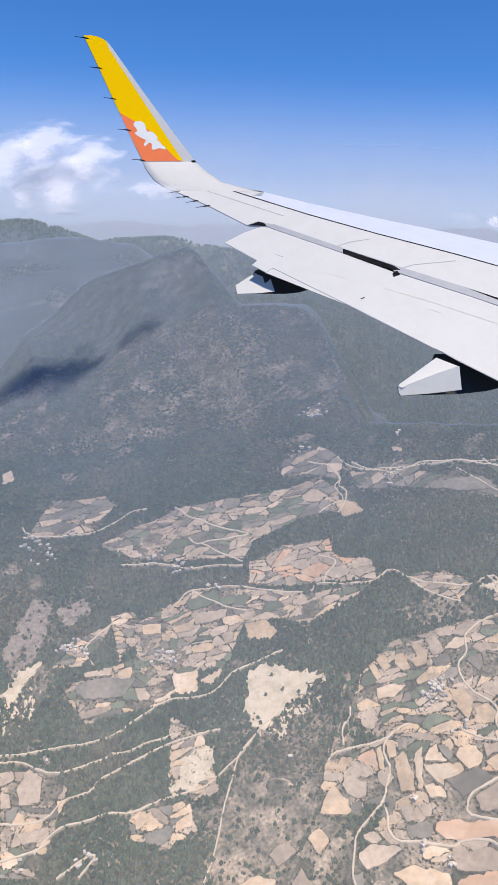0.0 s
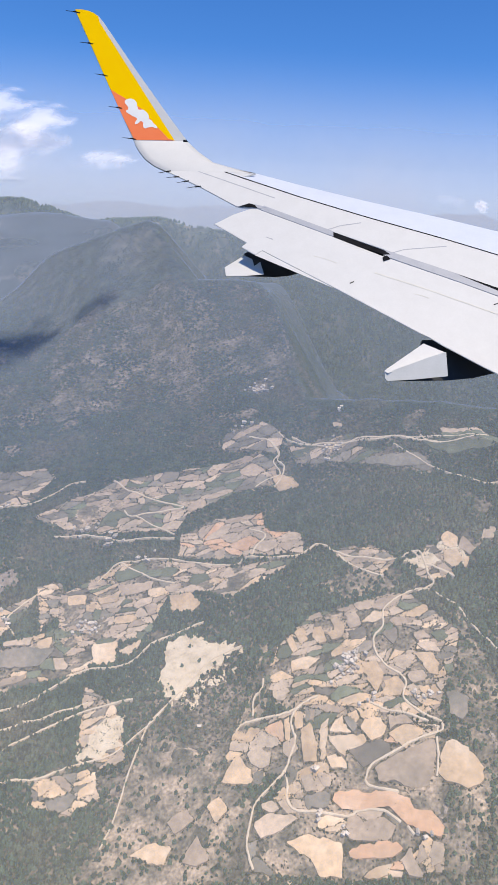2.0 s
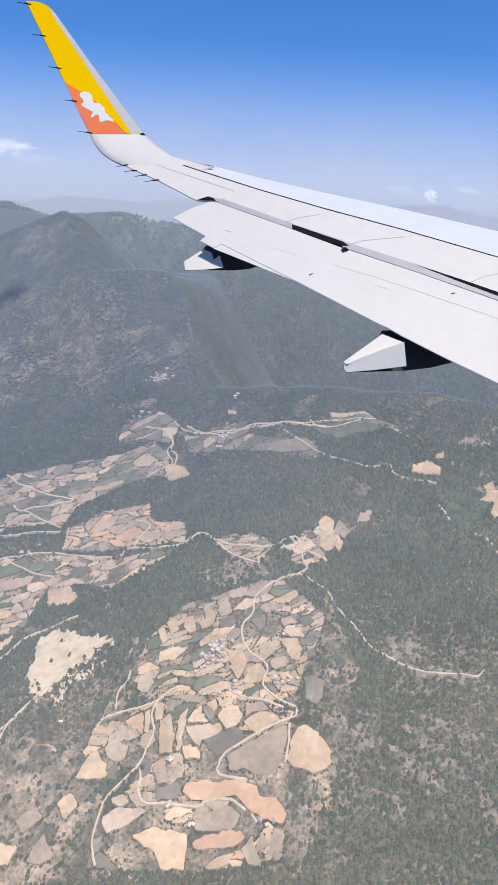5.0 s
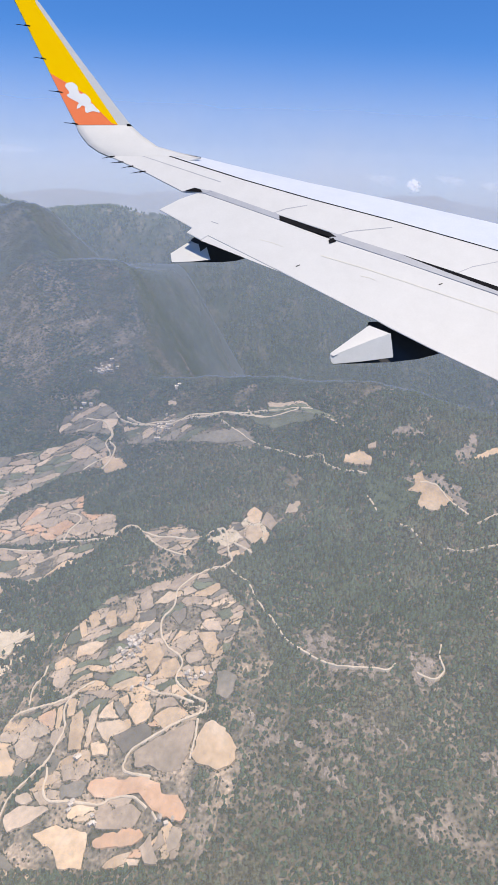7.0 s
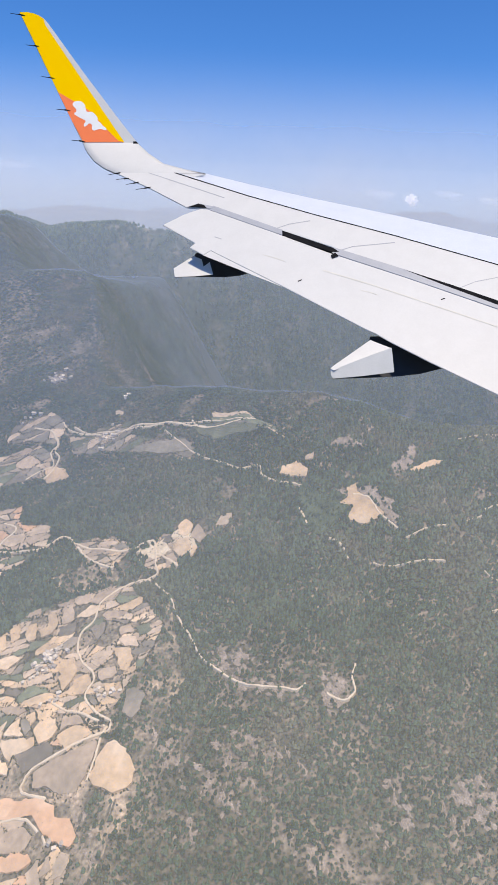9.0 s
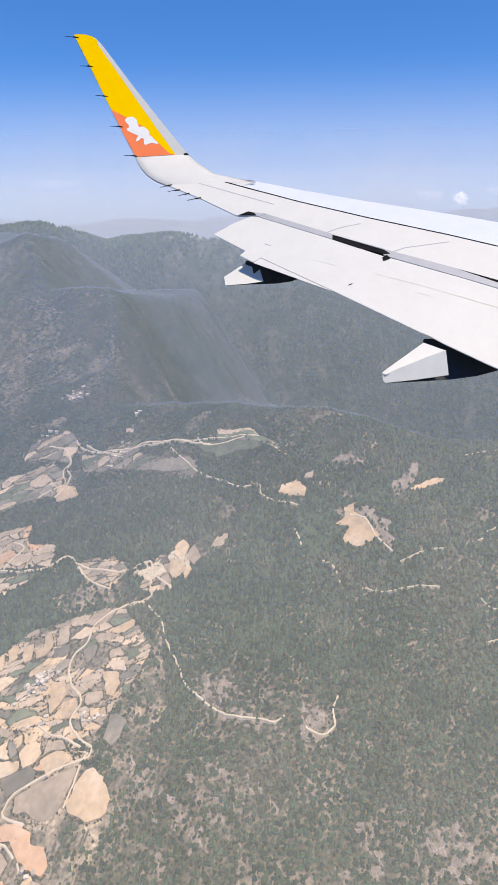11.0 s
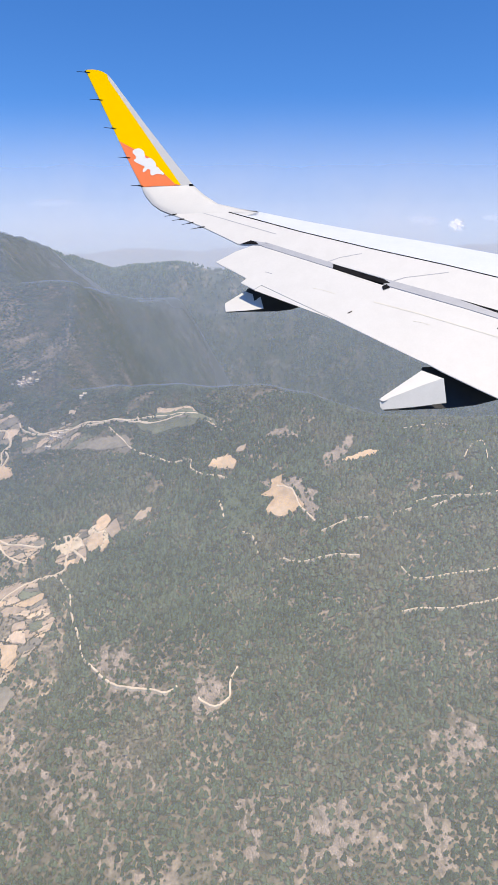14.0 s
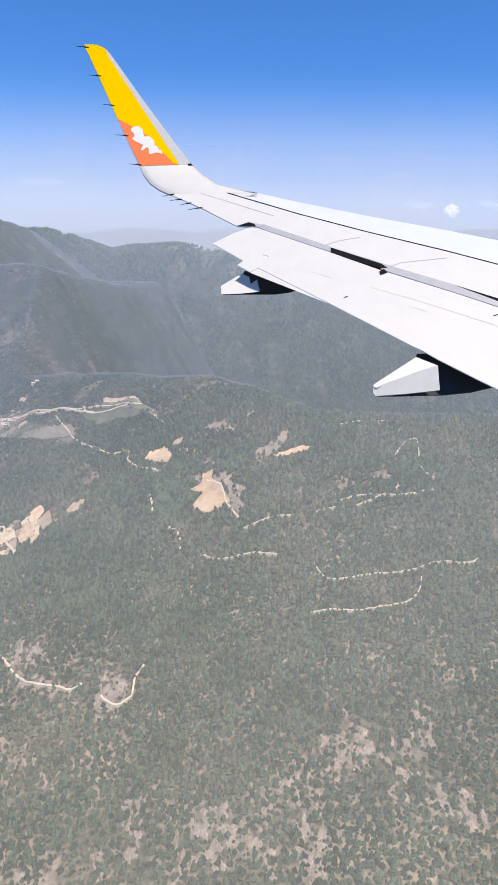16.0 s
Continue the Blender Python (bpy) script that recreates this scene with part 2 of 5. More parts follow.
def skin(name, aft, fore, thick, mat, parent, label=""):
    """A curved skin spanned between an aft and a fore edge, smooth, with thickness."""
    k, n = 8, len(aft)
    v = [Vector(a).lerp(Vector(f), i / k) for a, f in zip(aft, fore) for i in range(k + 1)]
    v = [tuple(p) for p in v] + [(p.x, p.y, p.z - thick) for p in v]
    m, f = n * (k + 1), []
    for r in range(n - 1):
        for i in range(k):
            q = r * (k + 1) + i
            f += [(q, q + 1, q + k + 2, q + k + 1), (m + q, m + q + k + 1, m + q + k + 2, m + q + 1)]
    for r in range(n - 1):
        q, e = r * (k + 1), r * (k + 1) + k
        f += [(q, q + k + 1, m + q + k + 1, m + q), (e, m + e, m + e + k + 1, e + k + 1)]
    return mesh(name, v, f, mat, parent, label, smooth=True)



def strip(name, left, right, thick, mat, parent, label=""):
    """A narrow band between two edges."""
    n = len(left)
    v = list(left) + list(right) + [(x, y, z - thick) for x, y, z in list(left) + list(right)]
    f = [(i, i + 1, n + i + 1, n + i) for i in range(n - 1)]
    f += [(2 * n + i, 3 * n + i, 3 * n + i + 1, 2 * n + i + 1) for i in range(n - 1)]
    f += [(i, 2 * n + i, 2 * n + i + 1, i + 1) for i in range(n - 1)] + [(n + i, n + i + 1, 3 * n + i + 1, 3 * n + i) for i in range(n - 1)]
    return mesh(name, v, f, mat, parent, label)


wing = tagged(new("aircraft_wing"), "white airliner wing with a yellow and orange upturned winglet", "aircraft wing")
slab("slat", [(-2.390, 23.951, 2.561), (-0.845, 23.866, 2.413), (0.618, 23.353, 2.081), (2.812, 22.545, 1.623), (5.261, 21.706, 1.164), (8.232, 20.620, 0.550), (9.737, 20.053, 0.221), (9.259, 18.784, -0.582), (7.853, 19.398, -0.209), (5.058, 20.623, 0.533), (2.725, 21.583, 1.098), (0.610, 22.509, 1.658), (-1.299, 23.418, 2.226)], 0.02, SLAT, wing, "pale leading edge slat")
slab("wing_box", [(-3.056, 23.918, 2.460), (-2.387, 23.943, 2.555), (-1.297, 23.411, 2.220), (0.611, 22.502, 1.653), (2.725, 21.577, 1.093), (5.057, 20.617, 0.528), (7.852, 19.393, -0.214), (9.257, 18.778, -0.586), (8.864, 17.588, -1.664), (7.560, 18.306, -1.187), (5.204, 19.450, -0.461), (3.153, 20.387, 0.118), (1.645, 21.108, 0.570), (-0.436, 22.170, 1.252), (-1.402, 22.259, 1.222), (-2.679, 23.131, 1.830), (-3.911, 23.880, 2.333)], 0.035, WHITE, wing, "")
# dark slab paints the shade down in the slot
slab("slot", [(-0.772, 22.465, 1.240), (-0.445, 22.522, 1.326), (1.669, 21.434, 0.617), (3.199, 20.709, 0.154), (5.285, 19.766, -0.434), (7.680, 18.616, -1.173), (9.012, 17.895, -1.658), (8.904, 17.566, -1.963), (7.587, 18.266, -1.492), (5.235, 19.470, -0.701), (3.173, 20.409, -0.112), (1.659, 21.155, 0.372)], 0.03, DARK, wing, "dark slab painting the shade in the gap before the flap")
slab("slot_strip", [(-0.528, 22.195, 1.285), (1.645, 21.102, 0.587), (1.639, 20.923, 0.433), (-0.630, 22.055, 1.152)], 0.03, GREY, wing, "grey metal sealing strip")
slab("slot_strip", [(3.149, 20.361, 0.117), (5.198, 19.425, -0.462), (6.237, 18.914, -0.785), (7.536, 18.232, -1.230), (8.838, 17.519, -1.702), (8.777, 17.339, -1.863), (7.489, 18.058, -1.386), (5.160, 19.198, -0.661), (3.130, 20.155, -0.063)], 0.03, GREY, wing, "grey metal sealing strip")
# black sheets laid on top paint the deepest shade of the slot
slab("slot_shade", [(1.643, 21.064, 0.562), (2.404, 20.691, 0.324), (3.144, 20.325, 0.093), (3.301, 20.189, -0.008), (3.099, 20.197, -0.023), (2.394, 20.516, 0.174), (1.639, 20.916, 0.433)], 0.006, DARK, wing, "black sheet painting the shade in the slot ahead of the flap")
slab("slot_shade", [(5.194, 19.408, -0.469), (6.383, 18.851, -0.817), (7.547, 18.282, -1.179), (8.858, 17.586, -1.633), (8.823, 17.481, -1.727), (7.516, 18.160, -1.286), (6.221, 18.839, -0.845)], 0.006, DARK, wing, "black sheet painting the shade in the slot ahead of the flap")
slab("flap_lip", [(3.198, 20.160, -0.044), (3.057, 20.097, -0.113), (3.080, 19.984, -0.209), (3.287, 20.040, -0.137)], 0.006, DARK, wing, "")
# grey and black pieces paint the shade in the notch beside the flap
slab("notch_shade", [(-1.361, 22.215, 1.221), (-1.005, 22.313, 1.343), (-0.435, 22.130, 1.250), (-0.631, 22.085, 1.188)], 0.05, GREY, wing, "")
slab("notch_gap", [(-1.323, 22.187, 1.221), (-1.004, 22.287, 1.341), (-0.819, 22.205, 1.291), (-0.740, 22.101, 1.210), (-1.032, 22.148, 1.219)], 0.004, DARK, wing, "black wedge painting the shade between flap and aileron")
slab("flap", [(-2.083, 21.648, 0.622), (-1.468, 21.967, 0.963), (-0.888, 22.147, 1.182), (-0.630, 22.070, 1.144), (1.640, 20.920, 0.408), (3.130, 20.144, -0.094), (5.162, 19.197, -0.685), (7.489, 18.051, -1.416), (8.785, 17.349, -1.879), (8.073, 15.175, -3.869), (6.914, 15.896, -3.369), (5.357, 16.833, -2.725), (4.412, 17.438, -2.305), (4.051, 17.695, -2.120), (3.822, 17.822, -2.035), (1.589, 19.270, -1.026), (-0.544, 20.620, -0.094), (-0.759, 20.487, -0.234), (-1.187, 20.773, -0.034), (-1.024, 20.913, 0.104)], 0.022, WHITE, wing, "white extended flap with a thin trailing edge")
strip("panel_seam", [(-2.387, 23.902, 2.525), (-1.300, 23.370, 2.189), (0.607, 22.463, 1.625), (2.718, 21.540, 1.067), (5.047, 20.582, 0.504), (7.838, 19.360, -0.236), (9.243, 18.746, -0.608)], [(-2.383, 23.936, 2.554), (-1.293, 23.403, 2.220), (0.615, 22.494, 1.652), (2.727, 21.569, 1.093), (5.060, 20.609, 0.528), (7.850, 19.386, -0.212), (9.256, 18.771, -0.586)], 0.004, DARK, wing, "dark seam behind the slat")
strip("panel_seam", [(-3.096, 23.902, 2.447), (-1.662, 23.200, 2.005), (-0.178, 22.474, 1.547)], [(-3.091, 23.927, 2.468), (-1.656, 23.223, 2.025), (-0.173, 22.497, 1.568)], 0.004, GREY, wing, "")
strip("panel_seam", [(1.442, 21.168, 0.606), (1.864, 21.292, 0.759), (2.533, 21.354, 0.886)], [(1.435, 21.190, 0.625), (1.860, 21.314, 0.778), (2.533, 21.376, 0.906)], 0.004, GREY, wing, "")
strip("panel_seam", [(3.103, 20.183, -0.056), (3.742, 20.335, 0.145), (5.018, 20.355, 0.305)], [(3.099, 20.206, -0.038), (3.741, 20.358, 0.164), (5.020, 20.378, 0.325)], 0.004, GREY, wing, "")
strip("panel_seam", [(6.558, 18.741, -0.916), (7.078, 18.902, -0.719), (8.041, 19.009, -0.517)], [(6.555, 18.760, -0.899), (7.076, 18.921, -0.701), (8.042, 19.029, -0.499)], 0.004, GREY, wing, "")
strip("scuff", [(1.027, 20.313, -0.179), (1.361, 20.190, -0.248), (1.693, 20.031, -0.347)], [(1.030, 20.331, -0.162), (1.367, 20.208, -0.232), (1.698, 20.048, -0.331)], 0.004, SCUFF, wing, "")
strip("scuff", [(3.826, 18.924, -1.068), (4.057, 18.853, -1.102), (4.252, 18.753, -1.167)], [(3.833, 18.943, -1.048), (4.067, 18.871, -1.085), (4.262, 18.771, -1.150)], 0.004, SCUFF, wing, "")
strip("scuff", [(-0.446, 21.059, 0.302), (-0.340, 21.011, 0.271), (-0.233, 20.961, 0.241)], [(-0.440, 21.080, 0.321), (-0.336, 21.031, 0.290), (-0.228, 20.981, 0.260)], 0.004, GREY, wing, "")
strip("scuff", [(2.783, 19.635, -0.568), (4.007, 19.123, -0.873), (5.356, 18.501, -1.260), (7.353, 17.566, -1.846), (8.383, 17.059, -2.171)], [(2.798, 19.670, -0.534), (4.023, 19.158, -0.841), (5.372, 18.534, -1.231), (7.373, 17.597, -1.817), (8.405, 17.087, -2.144)], 0.004, SCUFF, wing, "")
strip("hinge_mark", [(2.036, 19.360, -0.891), (2.154, 19.403, -0.839)], [(2.028, 19.385, -0.870), (2.144, 19.428, -0.820)], 0.004, DARK, wing, "")
strip("hinge_mark", [(6.005, 18.460, -1.223), (6.120, 18.482, -1.190)], [(6.002, 18.484, -1.201), (6.119, 18.506, -1.169)], 0.004, DARK, wing, "")
slab("winglet", [(-7.251, 25.381, 7.425), (-7.015, 25.416, 7.446), (-6.813, 25.436, 7.429), (-6.629, 25.444, 7.371), (-6.479, 25.442, 7.294), (-6.311, 25.417, 7.126), (-5.119, 25.142, 5.617), (-3.842, 24.837, 4.077), (-3.268, 24.700, 3.414), (-5.091, 24.476, 3.309), (-6.040, 24.893, 5.104), (-6.813, 25.214, 6.590)], 0.05, WHITE, wing, "white winglet blade")
skin("winglet_root", [(-5.091, 24.476, 3.309), (-5.002, 24.384, 3.122), (-4.892, 24.296, 2.970), (-4.658, 24.147, 2.711), (-4.311, 24.000, 2.491), (-3.911, 23.880, 2.333)], [(-3.268, 24.700, 3.414), (-3.069, 24.528, 3.236), (-2.836, 24.354, 3.042), (-2.303, 24.055, 2.700), (-1.551, 23.768, 2.510), (-0.832, 23.539, 2.380)], 0.05, WHITE, wing, "smoothly curved white winglet root")
slab("wing_tip_fill", [(-3.913, 23.892, 2.334), (-3.057, 23.931, 2.461), (-2.389, 23.940, 2.542), (-1.297, 23.419, 2.216), (-0.834, 23.551, 2.381), (-1.552, 23.799, 2.513)], 0.05, WHITE, wing, "")
slab("yellow_panel", [(-7.249, 25.373, 7.423), (-7.013, 25.408, 7.444), (-6.811, 25.428, 7.426), (-6.627, 25.436, 7.369), (-6.477, 25.428, 7.273), (-6.418, 25.384, 7.079), (-5.108, 25.046, 5.299), (-4.323, 24.824, 4.233), (-3.707, 24.644, 3.407), (-3.918, 24.634, 3.452), (-4.310, 24.697, 3.802), (-4.896, 24.805, 4.382), (-5.466, 24.829, 4.680), (-5.958, 24.843, 4.925), (-6.811, 25.206, 6.587)], 0.003, YELLOW, wing, "bright yellow upper winglet panel")
slab("orange_panel", [(-5.958, 24.843, 4.925), (-5.466, 24.829, 4.680), (-4.896, 24.805, 4.382), (-4.310, 24.697, 3.802), (-3.918, 24.634, 3.452), (-3.726, 24.640, 3.405), (-4.392, 24.559, 3.367), (-5.080, 24.474, 3.327), (-5.486, 24.638, 4.029)], 0.003, ORANGE, wing, "orange lower winglet panel")
slab("emblem_shape", [(-5.403, 24.821, 4.648), (-5.308, 24.839, 4.679), (-5.222, 24.848, 4.679), (-5.150, 24.848, 4.651), (-5.094, 24.842, 4.606), (-5.053, 24.830, 4.547), (-5.046, 24.812, 4.486), (-5.073, 24.791, 4.423), (-5.055, 24.779, 4.377), (-4.992, 24.778, 4.346), (-4.928, 24.782, 4.338), (-4.866, 24.793, 4.351), (-4.805, 24.796, 4.338), (-4.746, 24.791, 4.301), (-4.692, 24.783, 4.251), (-4.641, 24.770, 4.192), (-4.621, 24.757, 4.137), (-4.627, 24.742, 4.090), (-4.603, 24.732, 4.050), (-4.544, 24.731, 4.021), (-4.501, 24.724, 3.982), (-4.476, 24.713, 3.937), (-4.431, 24.705, 3.896), (-4.366, 24.703, 3.861), (-4.331, 24.694, 3.820), (-4.318, 24.681, 3.774), (-4.361, 24.674, 3.764), (-4.459, 24.671, 3.791), (-4.538, 24.665, 3.798), (-4.595, 24.655, 3.785), (-4.655, 24.643, 3.764), (-4.718, 24.628, 3.737), (-4.766, 24.624, 3.742), (-4.801, 24.631, 3.777), (-4.809, 24.644, 3.825), (-4.792, 24.664, 3.884), (-4.812, 24.675, 3.930), (-4.871, 24.678, 3.965), (-4.920, 24.672, 3.957), (-4.957, 24.653, 3.906), (-5.004, 24.636, 3.870), (-5.062, 24.623, 3.848), (-5.085, 24.626, 3.862), (-5.077, 24.642, 3.916), (-5.056, 24.660, 3.968), (-5.018, 24.678, 4.017), (-5.036, 24.688, 4.057), (-5.110, 24.689, 4.086), (-5.184, 24.690, 4.117), (-5.256, 24.692, 4.151), (-5.330, 24.695, 4.189), (-5.404, 24.699, 4.232), (-5.408, 24.710, 4.275), (-5.346, 24.730, 4.316), (-5.332, 24.746, 4.366), (-5.361, 24.758, 4.420), (-5.402, 24.767, 4.465), (-5.449, 24.771, 4.501), (-5.469, 24.783, 4.546), (-5.456, 24.801, 4.605)], 0.003, EMBLEM_LIT, wing, "plain ragged white emblem shape")
slab("nav_light", [(-3.419, 24.665, 3.440), (-3.302, 24.682, 3.457), (-3.125, 24.650, 3.288), (-3.220, 24.627, 3.244), (-3.375, 24.626, 3.292)], 0.004, DARK, wing, "grey glazed navigation light")
slab("static_wick", [(-7.554, 25.314, 7.365), (-7.295, 25.344, 7.357), (-7.260, 25.354, 7.373), (-7.081, 25.368, 7.343), (-7.080, 25.359, 7.313), (-7.259, 25.342, 7.328), (-7.295, 25.339, 7.335), (-7.554, 25.311, 7.354)], 0.004, DARK, wing, "")
slab("static_wick", [(-7.043, 25.120, 6.392), (-6.802, 25.148, 6.389), (-6.766, 25.157, 6.407), (-6.602, 25.169, 6.380), (-6.603, 25.161, 6.351), (-6.765, 25.144, 6.359), (-6.802, 25.142, 6.367), (-7.045, 25.117, 6.379)], 0.004, DARK, wing, "")
slab("static_wick", [(-6.507, 24.912, 5.407), (-6.273, 24.935, 5.392), (-6.236, 24.944, 5.408), (-6.080, 24.952, 5.372), (-6.080, 24.944, 5.343), (-6.235, 24.930, 5.362), (-6.272, 24.928, 5.370), (-6.507, 24.909, 5.395)], 0.004, DARK, wing, "")
slab("static_wick", [(-5.998, 24.676, 4.372), (-5.753, 24.701, 4.367), (-5.716, 24.710, 4.382), (-5.549, 24.720, 4.355), (-5.548, 24.712, 4.325), (-5.715, 24.696, 4.334), (-5.752, 24.695, 4.345), (-5.998, 24.672, 4.359)], 0.004, DARK, wing, "")
slab("static_wick", [(-5.486, 24.443, 3.383), (-5.236, 24.467, 3.376), (-5.201, 24.475, 3.393), (-5.033, 24.485, 3.363), (-5.035, 24.476, 3.333), (-5.200, 24.461, 3.345), (-5.236, 24.460, 3.354), (-5.485, 24.439, 3.370)], 0.004, DARK, wing, "")
slab("static_wick", [(-4.148, 23.803, 2.253), (-3.923, 23.844, 2.311), (-3.887, 23.859, 2.328), (-3.738, 23.869, 2.353), (-3.730, 23.831, 2.321), (-3.876, 23.796, 2.275), (-3.917, 23.815, 2.286), (-4.143, 23.786, 2.237)], 0.004, DARK, wing, "")
slab("static_wick", [(-3.848, 23.586, 2.098), (-3.610, 23.598, 2.135), (-3.574, 23.613, 2.153), (-3.413, 23.601, 2.160), (-3.408, 23.562, 2.127), (-3.566, 23.551, 2.101), (-3.606, 23.570, 2.111), (-3.844, 23.569, 2.084)], 0.004, DARK, wing, "")
slab("static_wick", [(-3.472, 23.340, 1.930), (-3.250, 23.380, 1.988), (-3.214, 23.395, 2.005), (-3.067, 23.404, 2.030), (-3.062, 23.366, 1.998), (-3.207, 23.334, 1.954), (-3.247, 23.351, 1.965), (-3.470, 23.324, 1.918)], 0.004, DARK, wing, "")
slab("static_wick", [(-3.121, 23.100, 1.764), (-2.860, 23.136, 1.823), (-2.824, 23.151, 1.840), (-2.644, 23.156, 1.863), (-2.638, 23.120, 1.834), (-2.816, 23.090, 1.789), (-2.857, 23.107, 1.799), (-3.119, 23.085, 1.750)], 0.004, DARK, wing, "")
slab("fairing_tail", [(-1.678, 20.709, -0.668), (-1.084, 21.169, -0.282), (-0.975, 21.101, -0.329), (-0.831, 21.032, -0.374), (-0.763, 20.749, -0.586), (-0.579, 20.918, -0.449), (-0.454, 20.439, -0.802), (-1.000, 20.389, -0.870), (-1.616, 20.384, -0.908)], (-0.010, 0.103, -0.007), WHITE, wing)
slab("fairing_body", [(-1.696, 21.349, -0.953), (-1.050, 21.337, -0.921), (-0.063, 21.304, -0.894), (0.384, 21.317, -0.835), (0.829, 21.374, -0.701), (0.463, 21.573, -0.386), (-0.600, 21.839, -0.007), (-1.064, 21.743, -0.215), (-1.196, 21.588, -0.498), (-0.962, 21.354, -0.884)], (-0.021, 0.310, -0.021), FAIRING_SHADE, wing)
slab("fairing_tail", [(2.733, 16.713, -2.965), (2.783, 16.773, -2.916), (3.877, 17.459, -2.279), (4.419, 17.214, -2.454), (3.899, 17.045, -2.626), (2.817, 16.665, -2.999)], (0.008, 0.050, -0.010), WHITE, wing)
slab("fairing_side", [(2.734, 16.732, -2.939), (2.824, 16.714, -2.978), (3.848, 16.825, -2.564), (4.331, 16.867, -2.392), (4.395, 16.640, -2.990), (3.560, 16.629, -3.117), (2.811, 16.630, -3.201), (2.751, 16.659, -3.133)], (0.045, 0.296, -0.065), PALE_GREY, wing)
slab("fairing_body", [(2.971, 17.503, -3.370), (3.744, 17.492, -3.321), (4.672, 17.479, -3.258), (5.371, 17.495, -3.162), (6.073, 17.557, -2.979), (5.773, 17.688, -2.760), (4.544, 18.028, -2.223), (3.995, 18.036, -2.255), (3.915, 17.926, -2.479), (4.218, 17.705, -2.874), (4.363, 17.487, -3.270)], (0.071, 0.346, -0.073), FAIRING_SHADE, wing)

# ---- fields, tracks, bare ground ----
KINDS = {"P": FIELD_PALE, "T": FIELD_TAN, "G": FIELD_GREY, "N": FIELD_GREEN, "O": FIELD_ORANGE, "M": FIELD_MEADOW}
X0, Y0, STEP = -4.2, 0.7, 0.004
COVER = np.ones((1600, 2000))  # how much of the wood grows, row by row of the plan
SMALL = np.zeros((1600, 2000), bool)  # low hedge bushes only
CLAIMED, THIN, DENSE, HEDGES, ORCHARD = [], [], [], [], []


def inside(px, py, ring):
    """Which of the points lie inside the ring."""
    hit = np.zeros(np.shape(px), bool)
    x2, y2 = ring[-1]
    for x1, y1 in ring:
        if y1 != y2:
            hit ^= ((y1 > py) != (y2 > py)) & (px < (x2 - x1) * (py - y1) / (y2 - y1) + x1)
        x2, y2 = x1, y1
    return hit


def stamp(ring, change):
    """Change COVER and SMALL inside the ring."""
    r = np.array(ring)
    i0, i1 = [int(np.clip((v - X0) / STEP, 0, 1999)) for v in (r[:, 0].min(), r[:, 0].max() + STEP)]
    j0, j1 = [int(np.clip((v - Y0) / STEP, 0, 1599)) for v in (r[:, 1].min(), r[:, 1].max() + STEP)]
    if i1 <= i0 or j1 <= j0:
        return
    gx, gy = np.meshgrid(X0 + STEP * (np.arange(i0, i1) + 0.5), Y0 + STEP * (np.arange(j0, j1) + 0.5))
    change((slice(j0, j1), slice(i0, i1)), inside(gx, gy, ring))


def clear(ring, value=0.0):
    def put(where, m):
        COVER[where] = np.where(m, np.minimum(COVER[where], value), COVER[where])
    stamp(ring, put)


def drape(name, ring, up, mat, parent, rag=0.0026, rnd=random):
    """A thin bed of soil over the ground, with a ragged rim and a low bank round it."""
    if name == "field":  # corners worn round by the plough
        ring = [q for a, b in zip(ring, ring[1:] + ring[:1]) for q in ((0.92 * a[0] + 0.08 * b[0], 0.92 * a[1] + 0.08 * b[1]), (0.08 * a[0] + 0.92 * b[0], 0.08 * a[1] + 0.92 * b[1]))]
    line = []
    for (ax, ay), (bx, by) in zip(ring, ring[1:] + ring[:1]):
        n = max(1, int(math.hypot(bx - ax, by - ay) / 0.015))
        for k in range(n):
            line.append((ax + (bx - ax) * k / n + rnd.gauss(0, rag), ay + (by - ay) * k / n + rnd.gauss(0, rag)))
    p = np.array(line)
    c, n = p.mean(0), len(p)
    if name == "field":
        for a, b in zip(p, np.roll(p, -1, 0)):
            for s in (0.0, 0.33, 0.67):
                if rnd.random() < 0.7:
                    q = a + (b - a) * s
                    q = q + (q - c) / max(np.hypot(*(q - c)), 1e-6) * 0.003
                    HEDGES.append((q[0] + rnd.gauss(0, 0.0012), q[1] + rnd.gauss(0, 0.0012)))
    size = np.ptp(p, axis=0).max()
    rings = [1.0, 0.75, 0.5, 0.25] if size > 0.1 else [1.0, 0.5]
    v = [np.column_stack([p, land(p[:, 0], p[:, 1]) - 0.01])]
    for s in rings:
        q = c + (p - c) * s
        v.append(np.column_stack([q, land(q[:, 0], q[:, 1]) + up]))
    v.append(np.array([[c[0], c[1], float(land(c[0], c[1])) + up]]))
    f = []
    for k in range(len(rings)):
        for i in range(n):
            j = (i + 1) % n
            f.append((k * n + i, k * n + j, k * n + n + j, k * n + n + i))
    last = len(rings) * n
    f += [(last + i, last + (i + 1) % n, last + n) for i in range(n)]
    area = sum(a[0] * b[1] - b[0] * a[1] for a, b in zip(line, line[1:] + line[:1]))
    if area < 0:
        f = [t[::-1] for t in f]
    return mesh(name, np.concatenate(v).tolist(), f, mat, parent)


def field(kind, ring, farm):
    CLAIMED.append(ring)
    clear(ring, 0.6 if kind == "M" else 0.0)
    return drape("field", ring, 0.007 + 0.002 * random.random(), KINDS[kind], farm)


